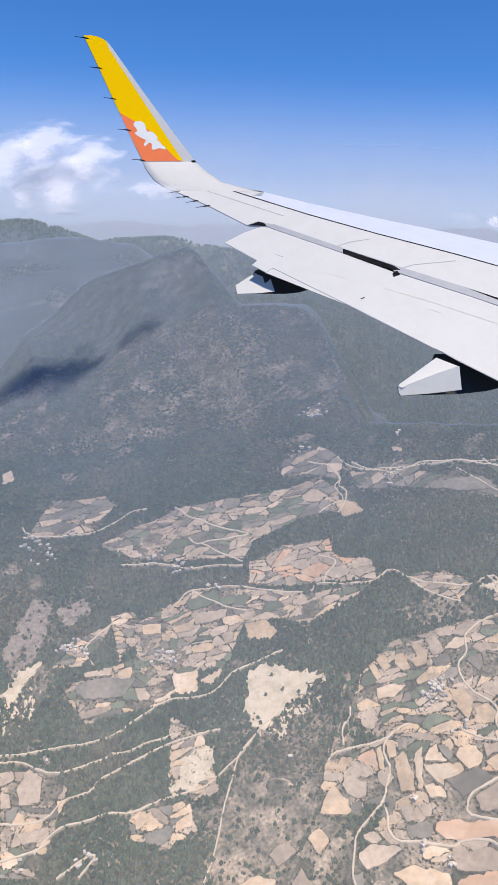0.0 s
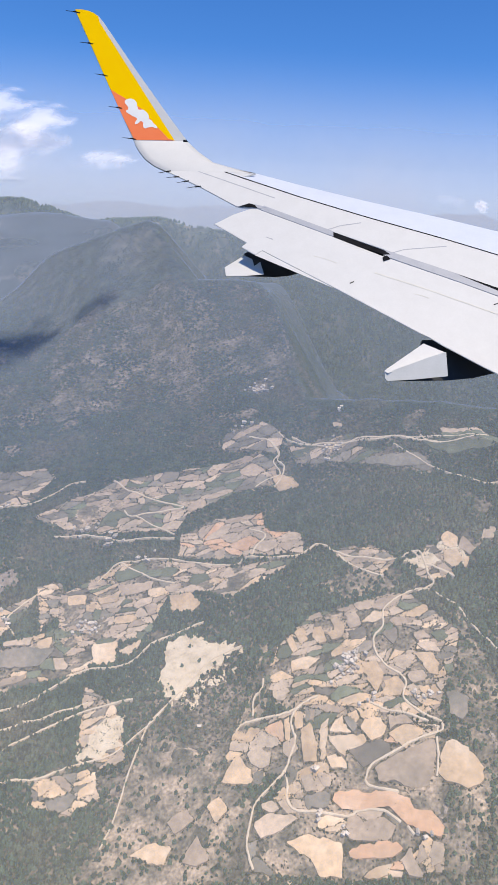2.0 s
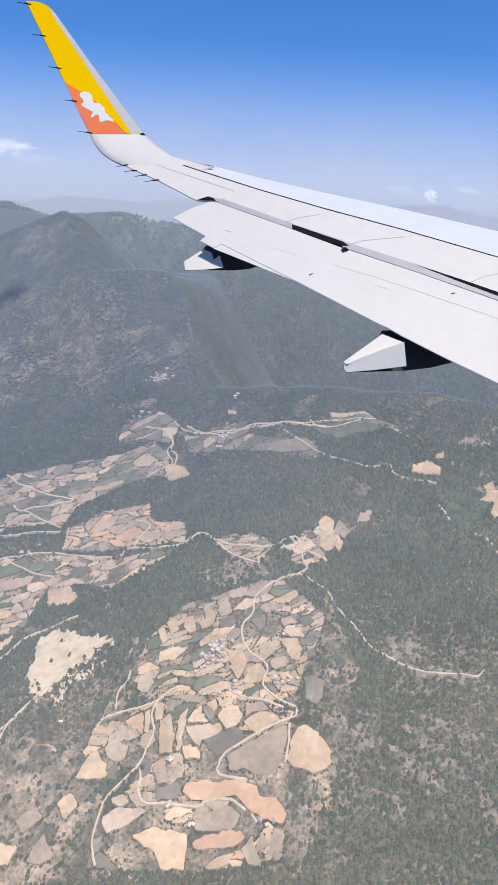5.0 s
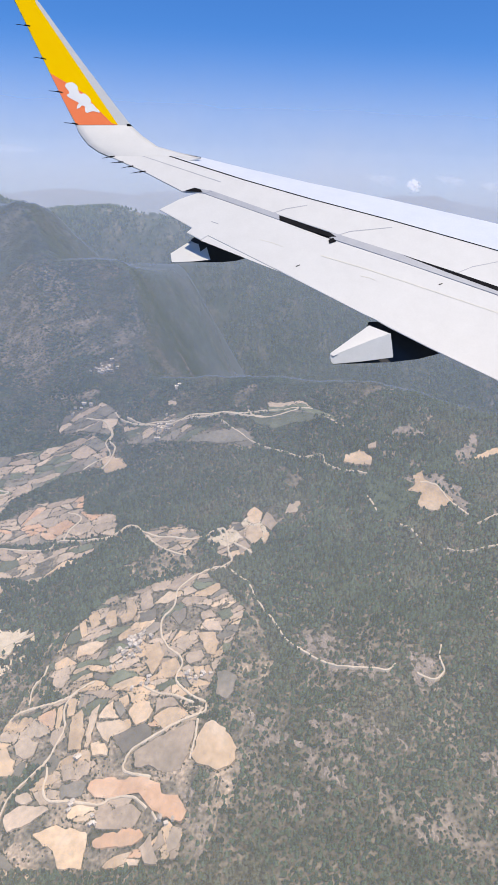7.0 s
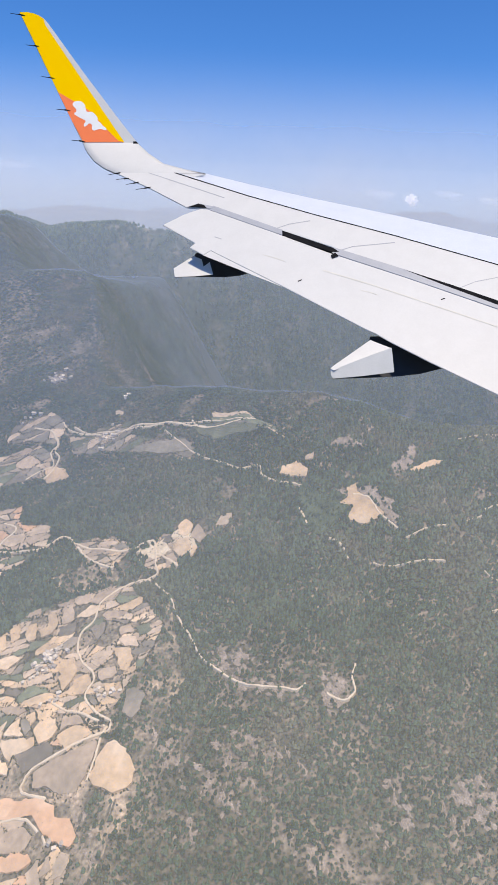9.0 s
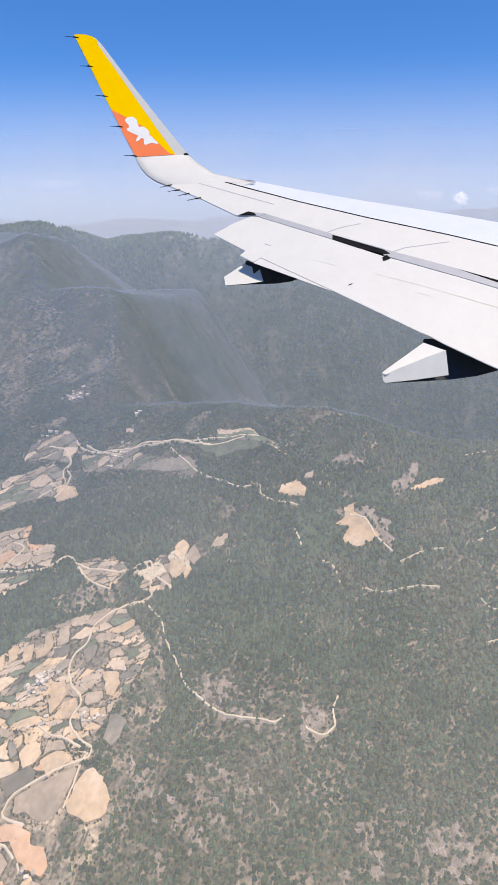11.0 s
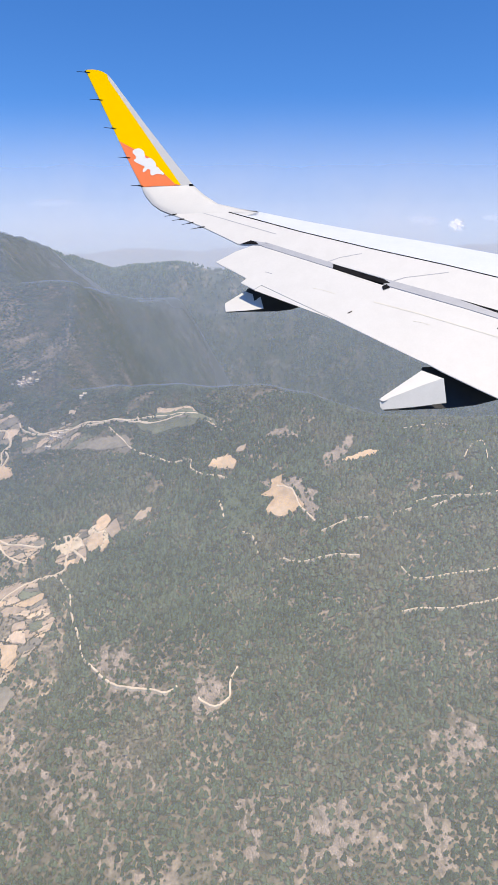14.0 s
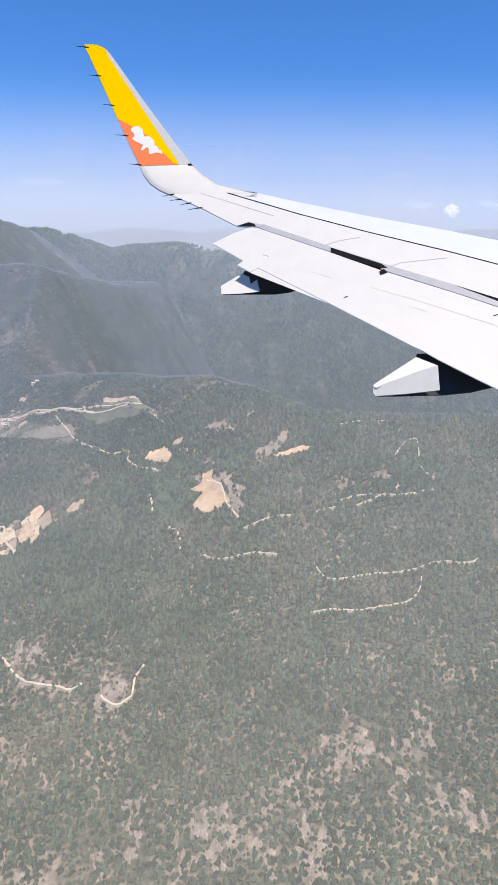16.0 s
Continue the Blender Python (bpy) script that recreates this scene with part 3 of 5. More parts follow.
def orchard(ring, gap):
    xs, ys = [p[0] for p in ring], [p[1] for p in ring]
    for a in np.arange(min(xs), max(xs), gap):
        for b in np.arange(min(ys), max(ys), gap):
            q = (a + random.gauss(0, 0.0008), b + random.gauss(0, 0.0008))
            if inside(np.array([q[0]]), np.array([q[1]]), ring)[0]:
                ORCHARD.append(q)


def clip_half(ring, mx, my, nx, ny):
    """The part of the ring on the near side of a line."""
    out = []
    for (ax, ay), (bx, by) in zip(ring, ring[1:] + ring[:1]):
        da, db = (ax - mx) * nx + (ay - my) * ny, (bx - mx) * nx + (by - my) * ny
        if da <= 0:
            out.append((ax, ay))
        if da * db < 0:
            s = da / (da - db)
            out.append((ax + (bx - ax) * s, ay + (by - ay) * s))
    return out


def farmland(name, ring, size, kinds, seed):
    """Uneven small fields that fill an outline, with hedges left between them."""
    rnd = random.Random(seed)
    farm = tagged(new("farmland"), "terraced small fields in tan and grey with dark hedges", "farmland")

    def hedge(where, m):
        COVER[where] = np.where(m, np.minimum(COVER[where], 0.22), COVER[where])
        SMALL[where] |= m
    stamp(ring, hedge)
    drape("fallow", ring, 0.0015, FIELD_FALLOW, farm, 0.012, rnd)
    xs, ys = [p[0] for p in ring], [p[1] for p in ring]
    wide, deep = (size * 2.2, size * 0.5) if sum(ys) / len(ys) > 1.85 else (size * 1.75, size * 0.72)
    seeds, y, row = [], min(ys), 0
    while y < max(ys) + deep:
        x = min(xs) - wide * rnd.random()
        while x < max(xs) + wide:
            seeds.append((x + rnd.uniform(-0.6, 0.6) * wide, y + rnd.uniform(-0.6, 0.6) * deep))
            x += wide
        y += deep
    for sx, sy in seeds:
        cell = list(ring)
        for ox, oy in seeds:
            if (ox, oy) != (sx, sy) and abs(ox - sx) < 3 * wide and abs(oy - sy) < 3 * deep and cell:
                cell = clip_half(cell, (sx + ox) / 2, (sy + oy) / 2, (ox - sx) / wide, (oy - sy) / deep)
        if len(cell) < 3:
            continue
        cx, cy = sum(p[0] for p in cell) / len(cell), sum(p[1] for p in cell) / len(cell)
        area = abs(sum(a[0] * b[1] - b[0] * a[1] for a, b in zip(cell, cell[1:] + cell[:1]))) / 2
        if area < 0.12 * size * size or rnd.random() < 0.07:
            continue
        if any(inside(np.array([p[0] for p in cell] + [cx]), np.array([p[1] for p in cell] + [cy]), r).mean() > 0.2 for r in CLAIMED):
            continue
        s = 1 - rnd.uniform(0.008, 0.024) / math.sqrt(area) * 0.075
        cell = [(cx + (px - cx) * s + rnd.gauss(0, 0.002), cy + (py - cy) * s + rnd.gauss(0, 0.002)) for px, py in cell]
        clear(cell)
        pieces = [cell]
        if rnd.random() < 0.4 and area > 0.35 * size * size:
            tilt = rnd.gauss(0, 0.5)
            nx, ny = math.sin(tilt), math.cos(tilt)
            if rnd.random() < 0.3:
                nx, ny = ny, -nx
            shift = rnd.uniform(-0.006, 0.006)
            mx, my = cx + nx * shift, cy + ny * shift
            pieces = [clip_half(cell, mx - nx * 0.0018, my - ny * 0.0018, nx, ny), clip_half(cell, mx + nx * 0.0018, my + ny * 0.0018, -nx, -ny)]
        for piece in pieces:
            if len(piece) > 2:
                drape("field", piece, 0.004 + 0.002 * rnd.random(), KINDS[rnd.choice(kinds)], farm, 0.0024, rnd)


def track(points, wide):
    """A worn dirt track over the ground."""
    p = [np.array(q) for q in points]
    line = []
    for i in range(len(p) - 1):
        a, b, c, d = p[max(i - 1, 0)], p[i], p[i + 1], p[min(i + 2, len(p) - 1)]
        n = max(2, int(np.hypot(*(c - b)) / 0.012))
        for k in range(n):
            s = k / n
            line.append(0.5 * (2 * b + (c - a) * s + (2 * a - 5 * b + 4 * c - d) * s * s + (3 * b - a - 3 * c + d) * s ** 3))
    line.append(p[-1])
    q = np.array(line) + np.random.normal(0, 0.0008, (len(line), 2))
    way = np.gradient(q, axis=0)
    way /= np.maximum(np.hypot(way[:, 0], way[:, 1]), 1e-6)[:, None]
    side = np.column_stack([-way[:, 1], way[:, 0]])
    half = 0.78 * wide / 2 * (1 + 0.25 * np.random.uniform(-1, 1, len(q)))[:, None]
    cols = []
    for off, up in ((1.3, -0.004), (1.0, 0.0085), (0.0, 0.0095), (-1.0, 0.0085), (-1.3, -0.004)):
        r = q + side * half * off
        cols.append(np.column_stack([r, land(r[:, 0], r[:, 1]) + up]))
    n = len(q)
    f = [(k * n + i, k * n + n + i, k * n + n + i + 1, k * n + i + 1) for k in range(4) for i in range(n - 1)]
    for x, y in q:
        i, j, r = int((x - X0) / STEP), int((y - Y0) / STEP), int(wide * 0.55 / STEP)
        if r <= i < 2000 - r and r <= j < 1600 - r:
            COVER[j - r:j + r + 1, i - r:i + r + 1] = 0
    ob = mesh("track", np.concatenate(cols).tolist(), f, DIRT)
    return tagged(ob, "pale dirt track winding over the valley side", "dirt road", kind="structure")


def bare_patch(ring, kind):
    clear(ring, {"sand": 0.02, "soil": 0.12, "pasture": 0.3}[kind])
    ob = drape("bare_ground", ring, {"sand": 0.006, "soil": 0.003, "pasture": 0.0008}[kind], {"sand": SAND, "soil": SOIL, "pasture": FIELD_FALLOW}[kind], None, 0.010)
    return tagged(ob, {"sand": "pale sandy landslip and quarry ground", "soil": "bare pinkish soil beside the wood", "pasture": "dry brown rough pasture with scattered scrub"}[kind], "bare ground", kind="structure")


def scree(ring, mat=None):
    """Ragged spots of dry soil between scattered trees."""
    clear(ring, 0.62)
    r = np.array(ring)
    lo, hi = r.min(0), r.max(0)
    verts, faces = [], []
    for _ in range(int(np.prod(hi - lo) / 0.00042)):
        c = np.random.uniform(lo, hi)
        if not inside(c[:1], c[1:], ring)[0]:
            continue
        n, size, turn = 9, np.random.uniform(0.003, 0.012), np.random.normal(1.9, 0.5)
        a = np.arange(n) * 2 * np.pi / n
        q = np.column_stack([np.cos(a) * 2.3, np.sin(a)]) * size * np.random.uniform(0.4, 1.35, (n, 1))
        q = c + q @ np.array([[math.cos(turn), math.sin(turn)], [-math.sin(turn), math.cos(turn)]])
        q = np.vstack([q, c])
        z = land(q[:, 0], q[:, 1]) + np.where(np.arange(n + 1) < n, -0.001, 0.003)
        k = len(verts)
        verts += np.column_stack([q, z]).tolist()
        faces += [(k + i, k + (i + 1) % n, k + n) for i in range(n)]
        i, j = int((c[0] - X0) / STEP), int((c[1] - Y0) / STEP)
        if 1 <= i < 1999 and 1 <= j < 1599:
            COVER[j - 1:j + 2, i - 1:i + 2] *= 0.2
    ob = mesh("bare_soil", verts, faces, mat or SOIL)
    return tagged(ob, "dry bare soil between scattered pines", "bare ground", kind="stuff")


# ---- houses ----
def house():
    base = tagged(new("farmhouse"), "small pale farmhouse with a light metal gable roof", "house", "hamlet houses")
    bm = bmesh.new()
    bmesh.ops.create_cube(bm, size=1, matrix=Matrix.Translation((0, 0, 0.35)) @ Matrix.Diagonal((2.2, 1.5, 1.5, 1)))
    me = bpy.data.meshes.new("wall")
    bm.to_mesh(me), bm.free()
    me.materials.append(WALL)
    new("wall", me).parent = base
    rx, ry = 1.3, 0.98
    v = [(-rx, -ry, 1.0), (rx, -ry, 1.0), (rx, 0, 1.62), (-rx, 0, 1.62), (-rx, ry, 1.0), (rx, ry, 1.0)]
    v += [(x, y, z - 0.1) for x, y, z in v]
    f = [(0, 1, 2, 3), (3, 2, 5, 4), (9, 8, 7, 6), (10, 11, 8, 9), (0, 6, 7, 1), (4, 5, 11, 10), (0, 3, 9, 6), (3, 4, 10, 9), (1, 7, 8, 2), (2, 8, 11, 5)]
    me = bpy.data.meshes.new("roof")
    me.from_pydata(v, [], f)
    me.materials.append(ROOF)
    new("roof", me).parent = base
    for x in (-0.55, 0.55):
        bm = bmesh.new()
        bmesh.ops.create_cube(bm, size=1, matrix=Matrix.Translation((x, -0.76, 0.6)) @ Matrix.Diagonal((0.4, 0.06, 0.5, 1)))
        me = bpy.data.meshes.new("window")
        bm.to_mesh(me), bm.free()
        me.materials.append(DARK)
        new("window", me).parent = base
    return base


first_house = house()
first_house.matrix_basis = Matrix.Translation((-1.2 * S, 2.0 * S, float(land(-1.2, 2.0)) * S))


def hamlet(x, y, n, spread, seed):
    rnd = random.Random(seed)
    turn = rnd.uniform(0, 180)
    for _ in range(n):
        px, py = x + rnd.gauss(0, spread * 0.5), y + rnd.gauss(0, spread * 0.4)
        s = rnd.uniform(0.75, 1.25) * (0.75 + 0.1 * py)
        m = pose(px * S, py * S, float(land(px, py)) * S + 0.9, 0, 0, turn + rnd.choice((0, 90)) + rnd.gauss(0, 12)) @ Matrix.Diagonal((s * rnd.uniform(0.8, 1.2), s, s, 1))
        copy_thing(first_house, m)
        r = 0.010
        clear([(px - r, py - r), (px + r, py - r), (px + r, py + r), (px - r, py + r)])


def pond(x, y, wide, deep):
    """A small dark pool in a hollow with a bare earth bank."""
    base = tagged(new("farm_pond"), "small dark farm pond with an earth bank", "pond")
    rnd = random.Random(8)
    a = np.linspace(0, 2 * math.pi, 22, endpoint=False)
    r = np.array([rnd.uniform(0.85, 1.12) for _ in a])
    z0 = float(np.min(land(x + wide * np.cos(a), y + deep * np.sin(a)))) + 0.006
    n, c, d = len(a), np.cos(a) * r, np.sin(a) * r
    pool = [(x + wide * p, y + deep * q, z0 + 0.003) for p, q in zip(c, d)] + [(x, y, z0 + 0.003)]
    mesh("water", pool, [(i, (i + 1) % n, n) for i in range(n)], WATER, base)
    bank = []
    for k, up in ((0.97, -0.004), (1.08, 0.007), (1.3, 0.006), (1.55, -0.006)):
        for p, q in zip(c, d):
            px, py = x + wide * k * p, y + deep * k * q
            bank.append((px, py, max(float(land(px, py)), z0 if k < 1.2 else -9) + up))
    mesh("bank", bank, [(k * n + i, k * n + (i + 1) % n, k * n + n + (i + 1) % n, k * n + n + i) for k in range(3) for i in range(n)], DIRT, base)
    clear([(x + 1.6 * wide * math.cos(t), y + 1.6 * deep * math.sin(t)) for t in np.arange(0, 6.2, 0.6)])


lower_farm = tagged(new("farmland"), "pale ploughed terraces and dry fields with dark hedges", "farmland")
upper_farm = tagged(new("farmland"), "scattered tan fields on the valley side", "farmland")
field("P", [(-1.103, 1.786), (-1.080, 1.823), (-1.051, 1.870), (-1.033, 1.850), (-0.998, 1.817), (-0.993, 1.779), (-1.004, 1.765), (-1.090, 1.776)], lower_farm)
field("G", [(-0.989, 1.805), (-0.952, 1.802), (-0.954, 1.768), (-0.976, 1.753), (-0.991, 1.767)], lower_farm)
field("T", [(-1.010, 1.874), (-0.982, 1.898), (-0.927, 1.854), (-0.927, 1.816), (-0.963, 1.809), (-1.001, 1.839)], lower_farm)
field("T", [(-0.877, 1.881), (-0.843, 1.895), (-0.828, 1.856), (-0.854, 1.828), (-0.882, 1.849)], lower_farm)
field("P", [(-0.839, 1.974), (-0.803, 1.969), (-0.802, 1.915), (-0.831, 1.916)], lower_farm)
field("P", [(-0.816, 1.911), (-0.776, 1.926), (-0.761, 1.853), (-0.764, 1.796), (-0.812, 1.808)], lower_farm)
field("P", [(-0.744, 1.906), (-0.712, 1.921), (-0.719, 1.854), (-0.734, 1.791), (-0.750, 1.799)], lower_farm)
field("T", [(-0.783, 1.971), (-0.761, 1.961), (-0.765, 1.923), (-0.778, 1.933)], lower_farm)
field("P", [(-0.719, 1.863), (-0.673, 1.854), (-0.599, 1.834), (-0.584, 1.812), (-0.625, 1.801), (-0.660, 1.802), (-0.665, 1.786), (-0.688, 1.804), (-0.714, 1.844)], lower_farm)
field("P", [(-0.713, 1.874), (-0.692, 1.908), (-0.661, 1.912), (-0.658, 1.881), (-0.633, 1.852), (-0.673, 1.862)], lower_farm)
field("G", [(-0.657, 1.909), (-0.641, 1.904), (-0.608, 1.865), (-0.629, 1.852), (-0.654, 1.876)], lower_farm)
field("P", [(-0.602, 1.859), (-0.580, 1.884), (-0.529, 1.881), (-0.513, 1.837), (-0.525, 1.814), (-0.566, 1.806), (-0.591, 1.835)], lower_farm)
field("P", [(-0.644, 1.915), (-0.610, 1.919), (-0.604, 1.889), (-0.618, 1.875), (-0.637, 1.899)], lower_farm)
field("G", [(-0.654, 1.797), (-0.584, 1.807), (-0.536, 1.803), (-0.512, 1.778), (-0.511, 1.755), (-0.550, 1.745), (-0.608, 1.743), (-0.626, 1.767)], lower_farm)
field("P", [(-0.511, 1.811), (-0.474, 1.826), (-0.430, 1.826), (-0.388, 1.789), (-0.440, 1.770), (-0.463, 1.749), (-0.485, 1.776)], lower_farm)
field("T", [(-0.500, 1.872), (-0.444, 1.857), (-0.420, 1.828), (-0.473, 1.835), (-0.504, 1.824)], lower_farm)
field("P", [(-0.728, 1.801), (-0.694, 1.795), (-0.662, 1.770), (-0.666, 1.749), (-0.714, 1.762)], lower_farm)
field("T", [(-0.570, 1.729), (-0.512, 1.739), (-0.444, 1.751), (-0.365, 1.763), (-0.367, 1.730), (-0.385, 1.667), (-0.411, 1.630), (-0.465, 1.643), (-0.518, 1.673), (-0.563, 1.688)], lower_farm)
field("P", [(-0.355, 1.703), (-0.332, 1.740), (-0.303, 1.741), (-0.262, 1.707), (-0.221, 1.640), (-0.249, 1.606), (-0.298, 1.599), (-0.356, 1.632), (-0.373, 1.655)], lower_farm)
field("O", [(-0.705, 1.691), (-0.629, 1.681), (-0.520, 1.644), (-0.468, 1.611), (-0.466, 1.581), (-0.407, 1.555), (-0.381, 1.513), (-0.395, 1.490), (-0.435, 1.506), (-0.466, 1.528), (-0.494, 1.543), (-0.505, 1.580), (-0.523, 1.609), (-0.632, 1.637), (-0.688, 1.641), (-0.715, 1.668)], lower_farm)
field("T", [(-0.680, 1.600), (-0.562, 1.586), (-0.531, 1.557), (-0.548, 1.527), (-0.673, 1.553)], lower_farm)
field("O", [(-0.677, 1.529), (-0.638, 1.534), (-0.532, 1.517), (-0.516, 1.495), (-0.544, 1.483), (-0.640, 1.499), (-0.674, 1.511)], lower_farm)
field("P", [(-0.881, 1.578), (-0.812, 1.588), (-0.761, 1.568), (-0.698, 1.551), (-0.701, 1.494), (-0.707, 1.466), (-0.778, 1.477), (-0.799, 1.524), (-0.836, 1.541)], lower_farm)
field("P", [(-0.642, 1.456), (-0.606, 1.470), (-0.553, 1.471), (-0.564, 1.443), (-0.608, 1.441)], lower_farm)
field("T", [(-0.527, 1.469), (-0.490, 1.491), (-0.478, 1.447), (-0.465, 1.415), (-0.506, 1.423)], lower_farm)
field("T", [(-0.465, 1.481), (-0.456, 1.485), (-0.448, 1.455), (-0.482, 1.448)], lower_farm)
field("T", [(-0.422, 1.489), (-0.391, 1.473), (-0.410, 1.435), (-0.437, 1.430), (-0.440, 1.455)], lower_farm)
field("T", [(-0.986, 1.631), (-0.935, 1.661), (-0.862, 1.650), (-0.837, 1.633), (-0.902, 1.605), (-0.966, 1.591)], lower_farm)
field("T", [(-0.958, 1.694), (-0.920, 1.699), (-0.899, 1.674), (-0.916, 1.665), (-0.959, 1.670)], lower_farm)
field("G", [(-0.813, 1.700), (-0.743, 1.703), (-0.724, 1.687), (-0.734, 1.656), (-0.797, 1.657), (-0.812, 1.676)], lower_farm)
field("T", [(-0.855, 1.691), (-0.824, 1.689), (-0.819, 1.662), (-0.844, 1.665)], lower_farm)
field("T", [(-0.821, 1.763), (-0.784, 1.767), (-0.767, 1.712), (-0.808, 1.714)], lower_farm)
field("T", [(-0.759, 1.761), (-0.724, 1.747), (-0.714, 1.712), (-0.749, 1.716)], lower_farm)
field("P", [(-0.672, 2.331), (-0.632, 2.319), (-0.615, 2.272), (-0.628, 2.228), (-0.674, 2.229), (-0.684, 2.264), (-0.654, 2.273)], lower_farm)
field("P", [(-0.743, 2.310), (-0.709, 2.308), (-0.692, 2.227), (-0.726, 2.234), (-0.745, 2.276)], lower_farm)
field("T", [(-0.608, 2.332), (-0.565, 2.338), (-0.546, 2.260), (-0.599, 2.263)], lower_farm)
field("G", [(-0.600, 2.251), (-0.536, 2.250), (-0.534, 2.203), (-0.594, 2.207)], lower_farm)
field("P", [(-0.376, 2.097), (-0.296, 2.076), (-0.285, 2.029), (-0.302, 1.987), (-0.331, 2.007), (-0.349, 2.057)], lower_farm)
field("T", [(-0.442, 2.094), (-0.401, 2.106), (-0.390, 2.056), (-0.414, 2.034), (-0.445, 2.063)], lower_farm)
field("P", [(-0.566, 2.100), (-0.512, 2.101), (-0.492, 2.047), (-0.504, 2.017), (-0.527, 1.970), (-0.550, 2.028)], lower_farm)
field("P", [(-0.495, 2.011), (-0.445, 2.015), (-0.421, 1.969), (-0.449, 1.936), (-0.509, 1.952)], lower_farm)
field("T", [(-0.356, 2.176), (-0.314, 2.175), (-0.298, 2.138), (-0.348, 2.136)], lower_farm)
field("G", [(-0.476, 2.207), (-0.421, 2.213), (-0.415, 2.167), (-0.439, 2.151)], lower_farm)
field("N", [(-0.291, 2.156), (-0.240, 2.160), (-0.226, 2.124), (-0.273, 2.114)], lower_farm)
field("T", [(-0.354, 2.126), (-0.290, 2.115), (-0.265, 2.073), (-0.327, 2.090)], lower_farm)
field("G", [(-0.289, 1.915), (-0.220, 1.870), (-0.233, 1.823), (-0.258, 1.802), (-0.295, 1.829)], lower_farm)
field("T", [(-0.413, 2.016), (-0.350, 2.022), (-0.338, 1.985), (-0.395, 1.972)], lower_farm)
field("P", [(-0.817, 2.317), (-0.781, 2.328), (-0.763, 2.268), (-0.797, 2.250)], lower_farm)
field("P", [(-0.837, 2.183), (-0.768, 2.190), (-0.723, 2.161), (-0.778, 2.132), (-0.836, 2.141)], lower_farm)
field("T", [(-0.914, 2.097), (-0.868, 2.123), (-0.850, 2.063), (-0.875, 2.034), (-0.917, 2.052)], lower_farm)
field("P", [(-0.852, 2.287), (-0.829, 2.293), (-0.811, 2.227), (-0.833, 2.219)], lower_farm)
field("P", [(-1.708, 2.404), (-1.594, 2.403), (-1.581, 2.305), (-1.686, 2.312)], upper_farm)
field("P", [(-1.585, 2.353), (-1.480, 2.392), (-1.491, 2.365), (-1.526, 2.321)], upper_farm)
field("P", [(-1.390, 2.601), (-1.288, 2.602), (-1.238, 2.532), (-1.265, 2.498), (-1.367, 2.516)], upper_farm)
field("P", [(-1.883, 2.676), (-1.792, 2.679), (-1.785, 2.625), (-1.867, 2.624)], upper_farm)
field("P", [(-1.782, 2.618), (-1.736, 2.624), (-1.739, 2.569), (-1.779, 2.586)], upper_farm)
field("P", [(-1.734, 2.644), (-1.627, 2.672), (-1.637, 2.612), (-1.718, 2.621)], upper_farm)
field("T", [(-1.650, 2.717), (-1.478, 2.696), (-1.476, 2.648), (-1.624, 2.643)], upper_farm)
field("P", [(-1.953, 2.423), (-1.892, 2.447), (-1.896, 2.391), (-1.940, 2.381)], upper_farm)
field("T", [(-2.087, 2.230), (-1.961, 2.267), (-1.957, 2.243), (-2.081, 2.206)], upper_farm)
field("T", [(-2.260, 1.940), (-2.238, 2.013), (-2.173, 1.983), (-2.161, 1.897), (-2.233, 1.885)], upper_farm)
field("P", [(-1.786, 1.846), (-1.724, 1.860), (-1.720, 1.832), (-1.778, 1.800)], upper_farm)
field("P", [(-1.634, 1.817), (-1.574, 1.856), (-1.571, 1.811), (-1.632, 1.792)], upper_farm)
field("T", [(-2.215, 1.795), (-2.106, 1.814), (-2.096, 1.773), (-2.184, 1.760)], upper_farm)
field("P", [(-0.905, 3.221), (-0.798, 3.194), (-0.757, 3.127), (-0.865, 3.109)], upper_farm)
field("T", [(-2.956, 3.855), (-2.915, 3.897), (-2.854, 3.789), (-2.920, 3.751)], upper_farm)
field("G", [(-2.139, 2.345), (-2.021, 2.382), (-1.871, 2.392), (-1.908, 2.314), (-2.074, 2.282)], upper_farm)
field("N", [(-1.677, 2.777), (-1.540, 2.820), (-1.508, 2.747), (-1.646, 2.732)], upper_farm)
field("T", [(-2.104, 2.412), (-1.982, 2.439), (-1.986, 2.397), (-2.098, 2.391)], upper_farm)
field("P", [(0.283, 2.712), (0.346, 2.702), (0.384, 2.648), (0.380, 2.602), (0.314, 2.638), (0.269, 2.675)], upper_farm)
field("P", [(0.534, 2.494), (0.572, 2.502), (0.571, 2.458), (0.620, 2.394), (0.657, 2.328), (0.577, 2.302), (0.512, 2.353), (0.548, 2.400), (0.490, 2.433), (0.535, 2.450)], upper_farm)
field("N", [(-0.143, 3.132), (0.188, 3.008), (0.159, 2.970), (-0.094, 3.049)], upper_farm)
field("G", [(-0.425, 3.132), (-0.171, 3.064), (-0.122, 2.975), (-0.265, 3.014), (-0.421, 3.095)], upper_farm)
field("M", [(0.347, 2.581), (0.539, 2.404), (0.411, 2.325), (0.344, 2.400)], upper_farm)
field("T", [(0.381, 2.714), (0.423, 2.711), (0.413, 2.678), (0.382, 2.692)], upper_farm)
field("T", [(0.016, 2.546), (0.069, 2.544), (0.045, 2.493), (-0.005, 2.497)], upper_farm)
field("T", [(-0.567, 3.428), (-0.522, 3.404), (-0.519, 3.379), (-0.561, 3.399)], upper_farm)
field("P", [(-0.168, 2.565), (-0.131, 2.588), (-0.094, 2.534), (-0.115, 2.489), (-0.154, 2.512)], upper_farm)
